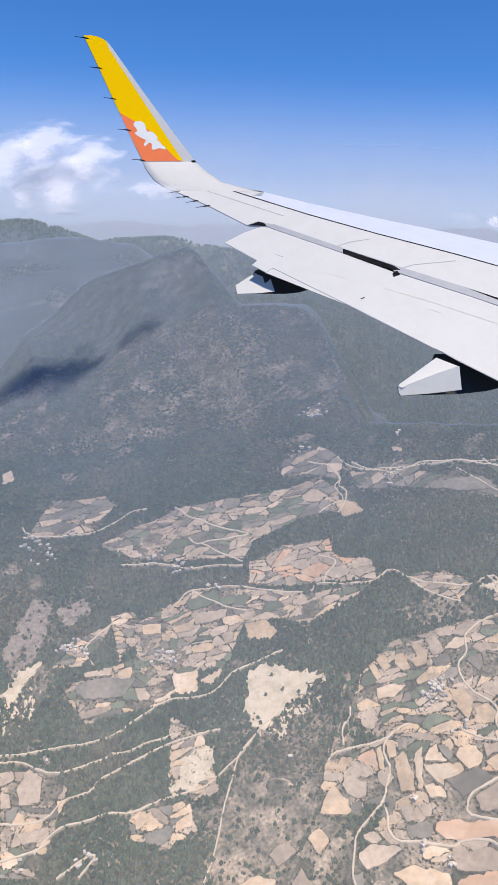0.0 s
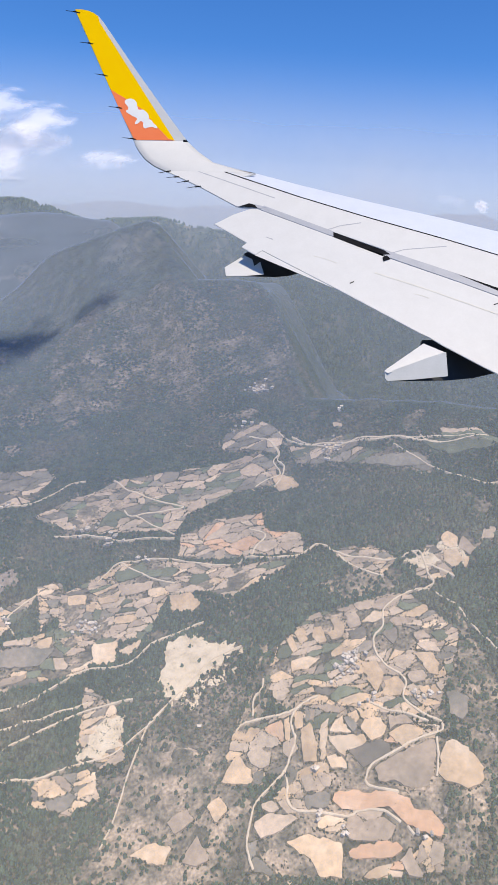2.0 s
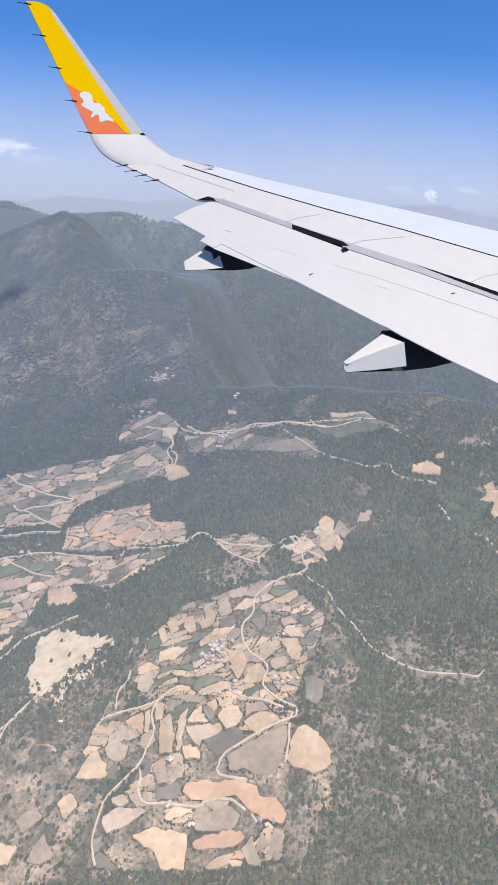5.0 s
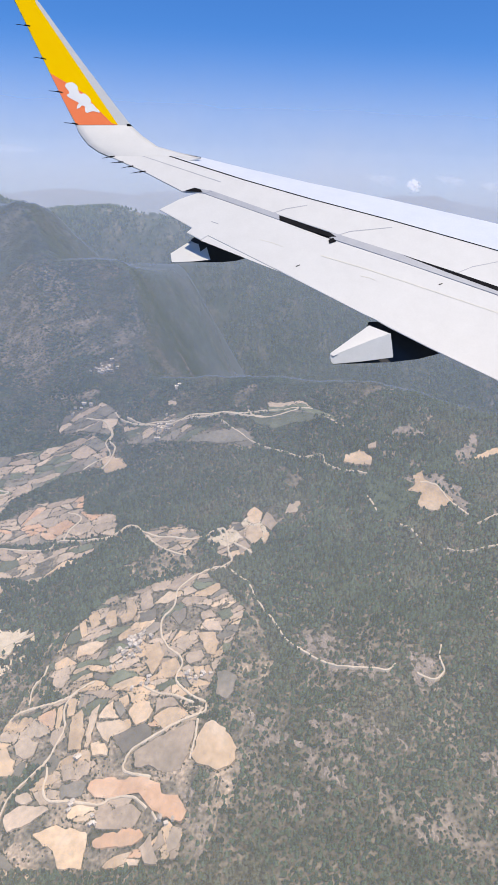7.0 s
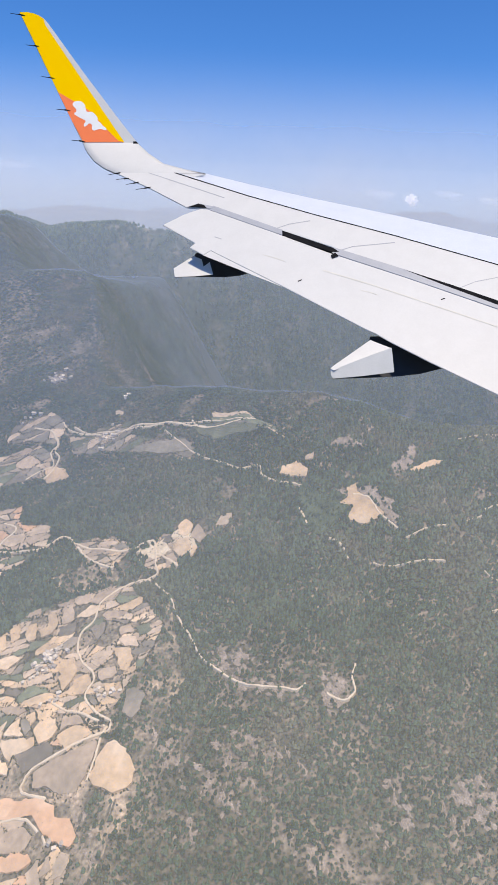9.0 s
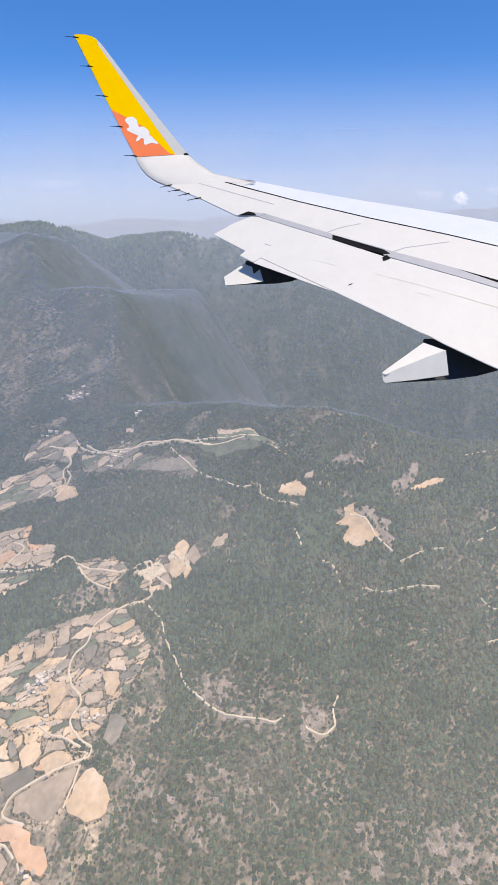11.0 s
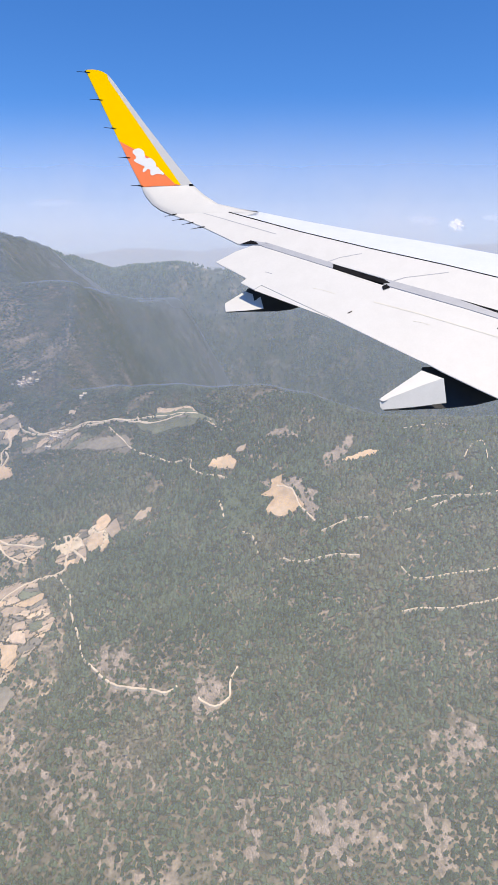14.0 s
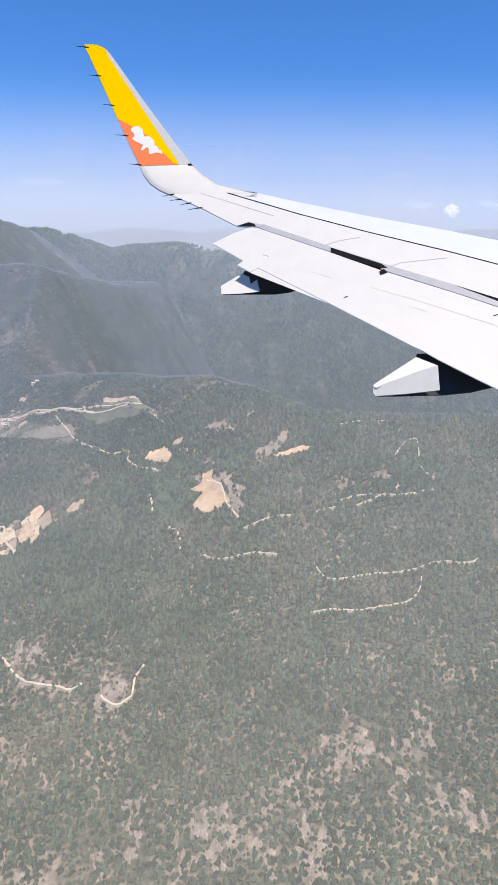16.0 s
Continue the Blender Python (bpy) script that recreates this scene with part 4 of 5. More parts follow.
field("T", [(-0.108, 2.485), (-0.080, 2.537), (-0.039, 2.464), (-0.070, 2.440)], upper_farm)
field("P", [(-0.163, 2.504), (-0.114, 2.477), (-0.100, 2.424), (-0.137, 2.402), (-0.176, 2.445)], upper_farm)
field("T", [(-0.209, 2.436), (-0.173, 2.440), (-0.155, 2.391), (-0.198, 2.379)], upper_farm)
field("P", [(-0.093, 2.437), (-0.072, 2.429), (-0.086, 2.397), (-0.109, 2.391)], upper_farm)
field("P", [(-1.412, 1.609), (-1.347, 1.637), (-1.267, 1.621), (-1.284, 1.571)], upper_farm)
field("T", [(-1.226, 1.574), (-1.181, 1.637), (-1.133, 1.563), (-1.172, 1.548)], upper_farm)
field("P", [(-1.154, 1.714), (-1.108, 1.740), (-1.078, 1.694), (-1.116, 1.658)], upper_farm)
field("T", [(-1.292, 1.688), (-1.224, 1.714), (-1.194, 1.677), (-1.261, 1.651)], upper_farm)
farmland("a", [(-1.917, 2.686), (-1.764, 2.796), (-1.640, 2.839), (-1.370, 2.796), (-1.200, 2.760), (-1.078, 2.695), (-0.930, 2.681), (-0.799, 2.649), (-0.938, 2.595), (-1.089, 2.551), (-1.236, 2.607), (-1.394, 2.602), (-1.443, 2.440), (-1.480, 2.392), (-1.722, 2.408), (-1.848, 2.404), (-1.895, 2.547)], 0.056, "PTTTGNT", 11)
farmland("b", [(-2.202, 3.199), (-1.987, 3.335), (-1.798, 3.399), (-1.375, 3.397), (-0.987, 3.390), (-0.872, 3.300), (-0.891, 3.161), (-1.097, 3.164), (-1.342, 3.082), (-1.401, 2.980), (-1.793, 3.053), (-2.112, 3.144)], 0.062, "TGTGTN", 12)
farmland("c", [(-2.630, 3.320), (-2.569, 3.596), (-2.230, 3.588), (-2.169, 3.501), (-2.243, 3.320), (-2.521, 3.275)], 0.08, "TGGT", 13)
farmland("d", [(-1.371, 2.954), (-1.193, 3.015), (-0.953, 2.987), (-0.940, 2.880), (-0.911, 2.848), (-0.763, 2.806), (-0.767, 2.672), (-1.030, 2.747), (-1.369, 2.821)], 0.07, "TTGTO", 14)
farmland("e", [(-0.629, 2.632), (-0.546, 2.670), (-0.392, 2.594), (-0.356, 2.525), (-0.422, 2.476), (-0.531, 2.515)], 0.05, "TTPG", 15)
farmland("f", [(-0.696, 3.268), (-0.452, 3.208), (-0.133, 3.031), (-0.103, 2.916), (-0.416, 3.089)], 0.08, "GGNT", 16)
farmland("g", [(-0.823, 3.374), (-0.611, 3.335), (-0.451, 3.242), (-0.738, 3.253)], 0.07, "GTGN", 17)
farmland("h", [(-0.745, 2.373), (-0.600, 2.362), (-0.439, 2.371), (-0.347, 2.360), (-0.249, 2.237), (-0.184, 2.133), (-0.220, 2.044), (-0.293, 1.915), (-0.327, 1.839), (-0.414, 1.858), (-0.498, 1.884), (-0.745, 1.982), (-0.869, 1.997), (-0.960, 2.116), (-0.890, 2.266)], 0.05, "PPTGTPNT", 18)
farmland("i", [(-1.067, 1.961), (-0.829, 1.985), (-0.723, 1.978), (-0.498, 1.884), (-0.390, 1.824), (-0.346, 1.761), (-0.216, 1.645), (-0.261, 1.593), (-0.360, 1.612), (-0.406, 1.414), (-0.998, 1.509), (-1.005, 1.604), (-0.860, 1.779), (-1.104, 1.778)], 0.062, "TPGPTPON", 19)
farmland("j", [(-0.280, 2.476), (-0.226, 2.555), (-0.145, 2.515), (-0.147, 2.378), (-0.234, 2.386), (-0.297, 2.427)], 0.05, "TPGT", 20)
farmland("k", [(-0.649, 3.363), (-0.474, 3.309), (-0.435, 3.229), (-0.645, 3.213), (-0.770, 3.279)], 0.06, "GTGN", 21)
farmland("l", [(-2.262, 2.436), (-2.149, 2.617), (-2.029, 2.696), (-2.077, 2.526), (-2.136, 2.442)], 0.05, "TGPN", 22)
farmland("m", [(-2.301, 1.865), (-2.185, 1.905), (-2.111, 1.833), (-2.099, 1.747), (-2.235, 1.665)], 0.06, "TGTN", 23)
farmland("n", [(-1.175, 3.594), (-0.950, 3.595), (-0.828, 3.448), (-0.872, 3.354), (-1.185, 3.480)], 0.07, "GTG", 24)
track([(-2.356, 2.029), (-2.268, 2.038), (-2.123, 2.000), (-1.953, 2.043), (-1.933, 2.058)], 0.0075)
track([(-2.363, 2.054), (-2.148, 2.097), (-1.969, 2.124), (-1.842, 2.211), (-1.707, 2.288), (-1.536, 2.283), (-1.441, 2.360), (-1.367, 2.391), (-1.213, 2.438)], 0.0075)
track([(-2.286, 1.820), (-2.124, 1.841), (-2.073, 1.889), (-1.973, 1.926), (-1.939, 1.974), (-1.796, 2.052), (-1.687, 2.108), (-1.480, 2.129)], 0.0075)
track([(-1.924, 2.071), (-1.835, 2.086), (-1.770, 2.114), (-1.668, 2.142)], 0.0075)
track([(-2.134, 1.729), (-2.060, 1.798), (-1.912, 1.840), (-1.809, 1.856), (-1.687, 1.905), (-1.537, 1.932), (-1.420, 1.998), (-1.342, 2.083)], 0.0075)
track([(-2.034, 1.657), (-1.927, 1.714), (-1.913, 1.702), (-1.955, 1.655)], 0.0075)
track([(-2.249, 1.711), (-2.137, 1.738), (-2.082, 1.763)], 0.0075)
track([(-1.800, 3.413), (-1.659, 3.281), (-1.496, 3.184), (-1.373, 3.136), (-1.525, 3.126), (-1.647, 3.123), (-1.697, 3.174)], 0.0075)
track([(-2.052, 3.065), (-1.884, 3.055), (-1.759, 3.016), (-1.696, 2.986), (-1.400, 2.941)], 0.0075)
track([(-1.631, 3.119), (-1.490, 3.020), (-1.400, 2.963)], 0.0075)
track([(-1.759, 2.753), (-1.709, 2.811), (-1.641, 2.845), (-1.370, 2.802), (-1.090, 2.714), (-1.031, 2.732), (-0.822, 2.669), (-0.750, 2.683), (-0.703, 2.714), (-0.649, 2.685), (-0.631, 2.648), (-0.515, 2.585), (-0.360, 2.528), (-0.290, 2.535), (-0.268, 2.482)], 0.0075)
track([(-1.006, 2.730), (-0.989, 2.771), (-0.940, 2.828), (-1.020, 2.898)], 0.0075)
track([(-1.030, 3.510), (-0.922, 3.442), (-0.862, 3.359), (-0.871, 3.309), (-0.837, 3.257), (-0.858, 3.187), (-0.893, 3.145)], 0.0075)
track([(-0.791, 3.423), (-0.672, 3.339), (-0.588, 3.282), (-0.500, 3.270), (-0.297, 3.216), (-0.052, 3.077)], 0.0075)
track([(-2.677, 3.366), (-2.593, 3.304), (-2.270, 3.298), (-2.153, 3.361), (-2.068, 3.439), (-1.969, 3.446)], 0.0075)
track([(-2.059, 2.440), (-2.129, 2.527), (-2.095, 2.617), (-2.029, 2.696)], 0.0075)
track([(-1.654, 2.841), (-1.479, 2.710), (-1.368, 2.665)], 0.0075)
track([(-0.609, 2.623), (-0.528, 2.525), (-0.425, 2.465)], 0.0075)
track([(-1.044, 2.295), (-1.184, 2.253), (-1.273, 2.157), (-1.342, 2.083), (-1.397, 2.025), (-1.428, 1.927), (-1.457, 1.838), (-1.474, 1.751), (-1.500, 1.671), (-1.517, 1.633)], 0.007)
track([(-0.256, 2.347), (-0.324, 2.363), (-0.445, 2.311), (-0.463, 2.237), (-0.505, 2.201), (-0.509, 2.140), (-0.481, 2.077), (-0.433, 2.024), (-0.419, 1.981), (-0.439, 1.932), (-0.417, 1.888), (-0.367, 1.837), (-0.334, 1.814), (-0.332, 1.782), (-0.380, 1.778), (-0.440, 1.769), (-0.511, 1.750), (-0.579, 1.741), (-0.599, 1.714), (-0.601, 1.692), (-0.556, 1.662), (-0.503, 1.636)], 0.0085)
track([(-0.988, 1.507), (-1.009, 1.576), (-1.001, 1.634), (-0.982, 1.696), (-0.934, 1.740), (-0.889, 1.773), (-0.876, 1.785), (-0.869, 1.744), (-0.871, 1.696), (-0.843, 1.660), (-0.781, 1.648), (-0.670, 1.620), (-0.633, 1.628), (-0.561, 1.602), (-0.510, 1.559)], 0.0085)
track([(-0.876, 1.785), (-0.854, 1.833), (-0.836, 1.884), (-0.849, 1.946), (-0.829, 1.985), (-0.788, 2.001), (-0.744, 2.010)], 0.0085)
track([(-1.056, 1.959), (-1.025, 1.987), (-0.872, 1.982), (-0.807, 1.989)], 0.0085)
track([(-0.993, 2.001), (-0.989, 2.064), (-0.958, 2.094), (-0.951, 2.138)], 0.0085)
track([(-0.328, 2.535), (-0.267, 2.531), (-0.251, 2.479), (-0.244, 2.408), (-0.235, 2.366), (-0.302, 2.354)], 0.0085)
track([(-0.252, 2.467), (-0.210, 2.435), (-0.149, 2.365)], 0.0085)
track([(-0.494, 1.543), (-0.476, 1.516)], 0.0085)
track([(-0.556, 1.937), (-0.498, 1.893), (-0.443, 1.866), (-0.371, 1.821)], 0.0085)
track([(-0.355, 1.764), (-0.366, 1.694), (-0.380, 1.649)], 0.0085)
track([(-0.241, 2.331), (-0.169, 2.235), (-0.145, 2.169), (-0.111, 2.102), (-0.076, 2.046), (-0.037, 1.967), (0.015, 1.912), (0.085, 1.840), (0.142, 1.800), (0.230, 1.768), (0.274, 1.751), (0.303, 1.766)], 0.0065)
track([(0.368, 1.730), (0.419, 1.704), (0.456, 1.725), (0.453, 1.768), (0.472, 1.812)], 0.0065)
track([(-0.862, 3.480), (-0.806, 3.405), (-0.630, 3.326), (-0.437, 3.243), (-0.279, 3.206), (-0.158, 3.154), (0.174, 3.040)], 0.0065)
track([(-0.275, 3.156), (-0.184, 3.043), (-0.089, 2.927), (0.080, 2.795), (0.183, 2.756), (0.193, 2.705), (0.255, 2.639), (0.376, 2.558)], 0.0065)
track([(-0.921, 3.446), (-0.866, 3.354), (-0.894, 3.309), (-0.858, 3.218), (-0.924, 3.203), (-0.991, 3.169)], 0.0065)
track([(0.555, 2.453), (0.613, 2.409), (0.639, 2.332), (0.694, 2.249)], 0.0065)
track([(0.439, 2.308), (0.481, 2.276), (0.503, 2.205)], 0.0065)
track([(0.338, 2.471), (0.356, 2.425), (0.365, 2.393)], 0.0065)
track([(0.951, 2.033), (0.977, 2.002), (1.019, 2.001), (1.102, 2.009), (1.221, 2.026), (1.324, 2.056), (1.410, 2.068), (1.440, 2.088)], 0.0042)
track([(0.937, 1.896), (0.984, 1.901), (1.049, 1.907), (1.145, 1.912), (1.209, 1.924), (1.245, 1.955), (1.258, 2.002)], 0.0042)
track([(0.588, 2.161), (0.668, 2.122), (0.830, 2.089)], 0.0042)
track([(0.711, 2.208), (0.784, 2.222), (0.876, 2.228)], 0.0042)
track([(0.950, 2.244), (1.024, 2.261)], 0.0042)
track([(1.080, 2.269), (1.195, 2.307), (1.224, 2.329)], 0.0042)
bare_patch([(-1.385, 2.213), (-1.366, 2.373), (-1.292, 2.386), (-1.216, 2.355), (-1.043, 2.301), (-1.122, 2.252), (-1.185, 2.217), (-1.297, 2.102), (-1.353, 2.126)], "sand")
bare_patch([(-1.591, 2.063), (-1.501, 2.070), (-1.501, 1.974), (-1.559, 1.933), (-1.613, 1.931), (-1.668, 1.928), (-1.620, 1.998)], "sand")
bare_patch([(-2.442, 2.291), (-2.396, 2.417), (-2.315, 2.486), (-2.338, 2.391), (-2.396, 2.258)], "sand")
bare_patch([(-0.330, 2.509), (-0.233, 2.520), (-0.180, 2.463), (-0.220, 2.444), (-0.287, 2.464)], "sand")
bare_patch([(-0.181, 2.535), (-0.129, 2.556), (-0.088, 2.475), (-0.092, 2.390), (-0.145, 2.456), (-0.176, 2.489)], "sand")
bare_patch([(0.494, 2.752), (0.549, 2.773), (0.643, 2.696), (0.570, 2.702)], "soil")
bare_patch([(0.687, 2.359), (0.703, 2.249), (0.654, 2.305), (0.632, 2.400)], "soil")
scree([(0.699, 1.428), (0.775, 1.443), (0.810, 1.364), (0.789, 1.368), (0.723, 1.381)])
scree([(1.209, 1.507), (1.258, 1.453), (1.358, 1.449), (1.326, 1.421), (1.241, 1.427)])
scree([(1.201, 1.658), (1.243, 1.656), (1.241, 1.602), (1.207, 1.541)])
scree([(1.018, 1.647), (1.077, 1.587), (1.127, 1.533), (1.074, 1.525), (1.037, 1.584)])
scree([(0.932, 1.381), (0.956, 1.393), (0.980, 1.338), (0.945, 1.326)])
scree([(1.075, 1.793), (1.151, 1.813), (1.163, 1.781), (1.102, 1.767)])
scree([(0.013, 1.553), (0.050, 1.550), (0.103, 1.462), (0.060, 1.475)])
scree([(-0.096, 1.508), (-0.049, 1.505), (-0.021, 1.441), (-0.061, 1.448)])
scree([(0.105, 1.819), (0.252, 1.796), (0.315, 1.729), (0.191, 1.740)])
scree([(0.358, 1.765), (0.424, 1.754), (0.435, 1.671), (0.365, 1.645)])
scree([(0.436, 1.412), (0.485, 1.391), (0.493, 1.325), (0.456, 1.334)])
scree([(0.178, 1.431), (0.235, 1.443), (0.255, 1.359), (0.193, 1.347)])
scree([(0.287, 1.366), (0.332, 1.303), (0.307, 1.290), (0.252, 1.335)])
scree([(-0.354, 1.643), (-0.242, 1.629), (-0.205, 1.589), (-0.314, 1.572)])
scree([(-0.469, 1.606), (-0.368, 1.570), (-0.318, 1.487), (-0.309, 1.396), (-0.358, 1.404), (-0.401, 1.503)])
scree([(-0.120, 1.478), (-0.072, 1.474), (-0.073, 1.427), (-0.104, 1.432)])
DENSE.append([(-2.181, 2.180), (-1.929, 2.158), (-1.707, 2.288), (-1.487, 2.265), (-1.469, 2.144), (-1.616, 2.091), (-1.670, 1.950), (-1.875, 1.866), (-2.100, 1.868)])
DENSE.append([(-2.075, 1.816), (-1.784, 1.838), (-1.857, 1.776), (-1.547, 1.776), (-1.497, 1.634), (-1.896, 1.657)])
DENSE.append([(-0.751, 3.187), (-0.418, 3.083), (-0.104, 2.873), (-0.202, 2.578), (-0.590, 2.709), (-0.699, 2.728), (-0.779, 2.918)])
DENSE.append([(-1.698, 3.004), (-1.371, 2.954), (-1.314, 2.843), (-1.657, 2.872)])
DENSE.append([(-2.548, 2.604), (-2.375, 2.852), (-1.963, 2.984), (-1.925, 2.738), (-2.268, 2.555)])
DENSE.append([(-0.832, 2.610), (-0.538, 2.485), (-0.356, 2.454), (-0.576, 2.337), (-0.873, 2.293), (-0.962, 2.365)])
DENSE.append([(0.134, 2.555), (0.661, 2.234), (0.974, 2.170), (0.664, 1.442), (0.495, 1.595), (0.507, 1.821), (0.083, 2.058), (-0.203, 2.301)])
DENSE.append([(0.360, 1.628), (0.664, 1.442), (0.638, 1.362), (0.374, 1.453)])
DENSE.append([(0.473, 2.145), (1.510, 2.111), (1.417, 1.703), (0.617, 1.646)])
scree([(-1.217, 2.333), (-1.019, 2.297), (-1.080, 2.185), (-1.181, 2.102), (-1.299, 2.060), (-1.342, 2.083), (-1.220, 2.223)], SAND)
scree([(-1.675, 1.992), (-1.590, 2.046), (-1.569, 1.925), (-1.644, 1.910)], SAND)
scree([(-2.434, 2.265), (-2.339, 2.437), (-2.258, 2.329), (-2.304, 2.154), (-2.387, 2.126)], SAND)
scree([(-0.494, 1.931), (-0.340, 1.868), (-0.335, 1.810), (-0.426, 1.851)], SAND)
THIN.append(([(-1.456, 2.095), (-1.075, 2.254), (-0.948, 2.118), (-1.113, 1.859), (-1.008, 1.574), (-1.497, 1.634)], 0.15))
THIN.append(([(-1.368, 2.627), (-0.943, 2.552), (-0.863, 2.371), (-1.070, 2.303), (-1.215, 2.371)], 0.35))
THIN.append(([(-0.278, 1.799), (-0.124, 1.778), (0.003, 1.566), (-0.071, 1.356), (-0.406, 1.414), (-0.296, 1.570)], 0.35))
THIN.append(([(-0.001, 2.041), (0.355, 1.911), (0.459, 1.764), (0.438, 1.622), (0.186, 1.674), (0.047, 1.848)], 0.35))
THIN.append(([(-2.628, 2.840), (-2.482, 2.926), (-2.101, 2.781), (-2.215, 2.556), (-2.496, 2.451)], 0.3))
THIN.append(([(-0.432, 1.857), (0.089, 1.683), (0.088, 1.331), (-0.308, 1.412)], 0.4))
THIN.append(([(0.639, 1.524), (1.368, 1.498), (1.353, 1.390), (0.688, 1.357)], 0.9))
field("P", [(0.786, 2.502), (0.827, 2.497), (0.893, 2.512), (0.943, 2.530), (0.895, 2.544), (0.820, 2.526)], upper_farm)
field("N", [(-0.032, 2.996), (0.130, 2.997), (0.271, 2.944), (0.266, 2.951), (0.085, 3.023), (-0.045, 3.049)], upper_farm)
field("G", [(-0.031, 3.047), (0.131, 3.045), (0.278, 2.939), (0.275, 2.940), (0.086, 3.067), (-0.045, 3.093)], upper_farm)
field("N", [(-0.030, 3.090), (0.133, 3.086), (0.287, 2.924), (0.283, 2.921), (0.087, 3.092), (-0.044, 3.134)], upper_farm)
field("T", [(-0.030, 3.121), (0.139, 3.091), (0.302, 2.880), (0.300, 2.879), (0.126, 3.099), (-0.044, 3.163)], upper_farm)
orchard([(-0.677, 1.597), (-0.562, 1.582), (-0.535, 1.557), (-0.550, 1.528), (-0.669, 1.558)], 0.0145)
orchard([(-0.770, 1.569), (-0.699, 1.553), (-0.701, 1.499), (-0.770, 1.540)], 0.0145)
orchard([(-0.637, 1.459), (-0.606, 1.469), (-0.557, 1.467), (-0.568, 1.444)], 0.0145)
HEDGES += [(-0.382 + random.gauss(0, 0.016), 1.815 + random.gauss(0, 0.008)) for _ in range(160)]
hamlet(-1.757, 2.494, 12, 0.06, 1)
hamlet(-0.562, 3.250, 8, 0.07, 2)
hamlet(-0.615, 2.101, 14, 0.05, 3)
hamlet(-2.425, 3.273, 9, 0.12, 4)
hamlet(-1.905, 3.093, 8, 0.07, 5)
hamlet(-1.000, 3.869, 9, 0.08, 6)
hamlet(-0.784, 1.767, 3, 0.03, 7)
hamlet(-0.699, 1.573, 3, 0.03, 8)
hamlet(-0.460, 1.513, 3, 0.03, 9)
hamlet(-0.327, 1.924, 4, 0.03, 10)
hamlet(-0.577, 1.943, 2, 0.02, 11)
hamlet(-2.175, 2.071, 2, 0.03, 12)
hamlet(-1.947, 1.712, 5, 0.05, 13)
hamlet(-2.192, 2.571, 10, 0.08, 14)
hamlet(-0.577, 3.277, 8, 0.06, 15)
hamlet(-1.527, 2.852, 7, 0.08, 16)
hamlet(-2.179, 1.712, 2, 0.03, 17)
hamlet(-0.533, 1.960, 3, 0.03, 18)
hamlet(-0.530, 3.524, 3, 0.04, 19)
hamlet(-2.484, 3.143, 8, 0.08, 20)
hamlet(-0.762, 1.637, 3, 0.03, 21)
hamlet(-1.065, 3.617, 5, 0.06, 22)
bare_patch([(-0.938, 2.326), (-1.035, 1.972), (-1.236, 1.845), (-1.346, 1.653), (-1.417, 1.533), (-0.929, 1.479), (-1.031, 1.832), (-0.910, 2.108)], "pasture")
bare_patch([(-1.378, 1.981), (-1.492, 1.745), (-1.595, 1.551), (-1.229, 1.528), (-1.158, 1.783), (-1.220, 1.923)], "pasture")
bare_patch([(-0.166, 2.231), (-0.089, 1.904), (-0.269, 1.491), (-0.350, 1.387), (-0.431, 1.401), (-0.244, 1.656), (-0.261, 1.951)], "pasture")
bare_patch([(-0.497, 2.553), (-0.344, 2.475), (-0.384, 2.379), (-0.616, 2.393), (-0.708, 2.512)], "pasture")
scree([(0.485, 1.479), (0.529, 1.482), (0.581, 1.389), (0.576, 1.343), (0.532, 1.357)])
scree([(0.632, 1.436), (0.701, 1.445), (0.778, 1.373), (0.769, 1.299), (0.659, 1.323)])
scree([(0.856, 1.485), (0.939, 1.489), (0.947, 1.392), (0.874, 1.398)])
scree([(1.129, 1.588), (1.190, 1.596), (1.173, 1.448), (1.117, 1.428)])
scree([(0.981, 1.569), (1.071, 1.552), (1.051, 1.471), (0.978, 1.486)])
scree([(-0.042, 2.001), (0.090, 1.974), (0.208, 1.857), (0.066, 1.863)])
scree([(0.342, 1.805), (0.423, 1.785), (0.443, 1.698), (0.379, 1.722)])
scree([(-0.003, 1.674), (0.069, 1.661), (0.173, 1.465), (0.126, 1.474)])
scree([(0.278, 1.444), (0.297, 1.447), (0.308, 1.367), (0.326, 1.352)])
scree([(0.776, 1.396), (0.873, 1.387), (0.960, 1.328), (0.839, 1.294)])

farmland("o", [(-2.345, 1.999), (-2.187, 2.029), (-2.058, 1.936), (-2.074, 1.800), (-2.113, 1.658), (-2.234, 1.662)], 0.06, "TTPGT", 31)
farmland("p", [(-1.821, 1.869), (-1.588, 1.893), (-1.545, 1.800), (-1.647, 1.746), (-1.791, 1.772)], 0.05, "PTPG", 32)
farmland("q", [(-2.185, 2.335), (-1.876, 2.505), (-1.632, 2.410), (-1.707, 2.281), (-2.054, 2.192)], 0.055, "TPGTN", 33)
farmland("r", [(-1.700, 2.216), (-1.550, 2.126), (-1.471, 1.908), (-1.577, 1.893), (-1.675, 1.997)], 0.06, "PPTG", 34)
farmland("s", [(-1.958, 2.470), (-1.857, 2.646), (-1.949, 2.771), (-2.048, 2.736)], 0.05, "TPG", 35)
bare_patch([(-2.510, 2.492), (-2.460, 2.850), (-2.360, 2.819), (-2.330, 2.516), (-2.423, 2.381)], "soil")
bare_patch([(-2.340, 2.774), (-2.206, 2.869), (-2.142, 2.772), (-2.245, 2.676)], "soil")
bare_patch([(0.480, 2.501), (0.624, 2.473), (0.717, 2.359), (0.655, 2.376), (0.532, 2.448)], "soil")
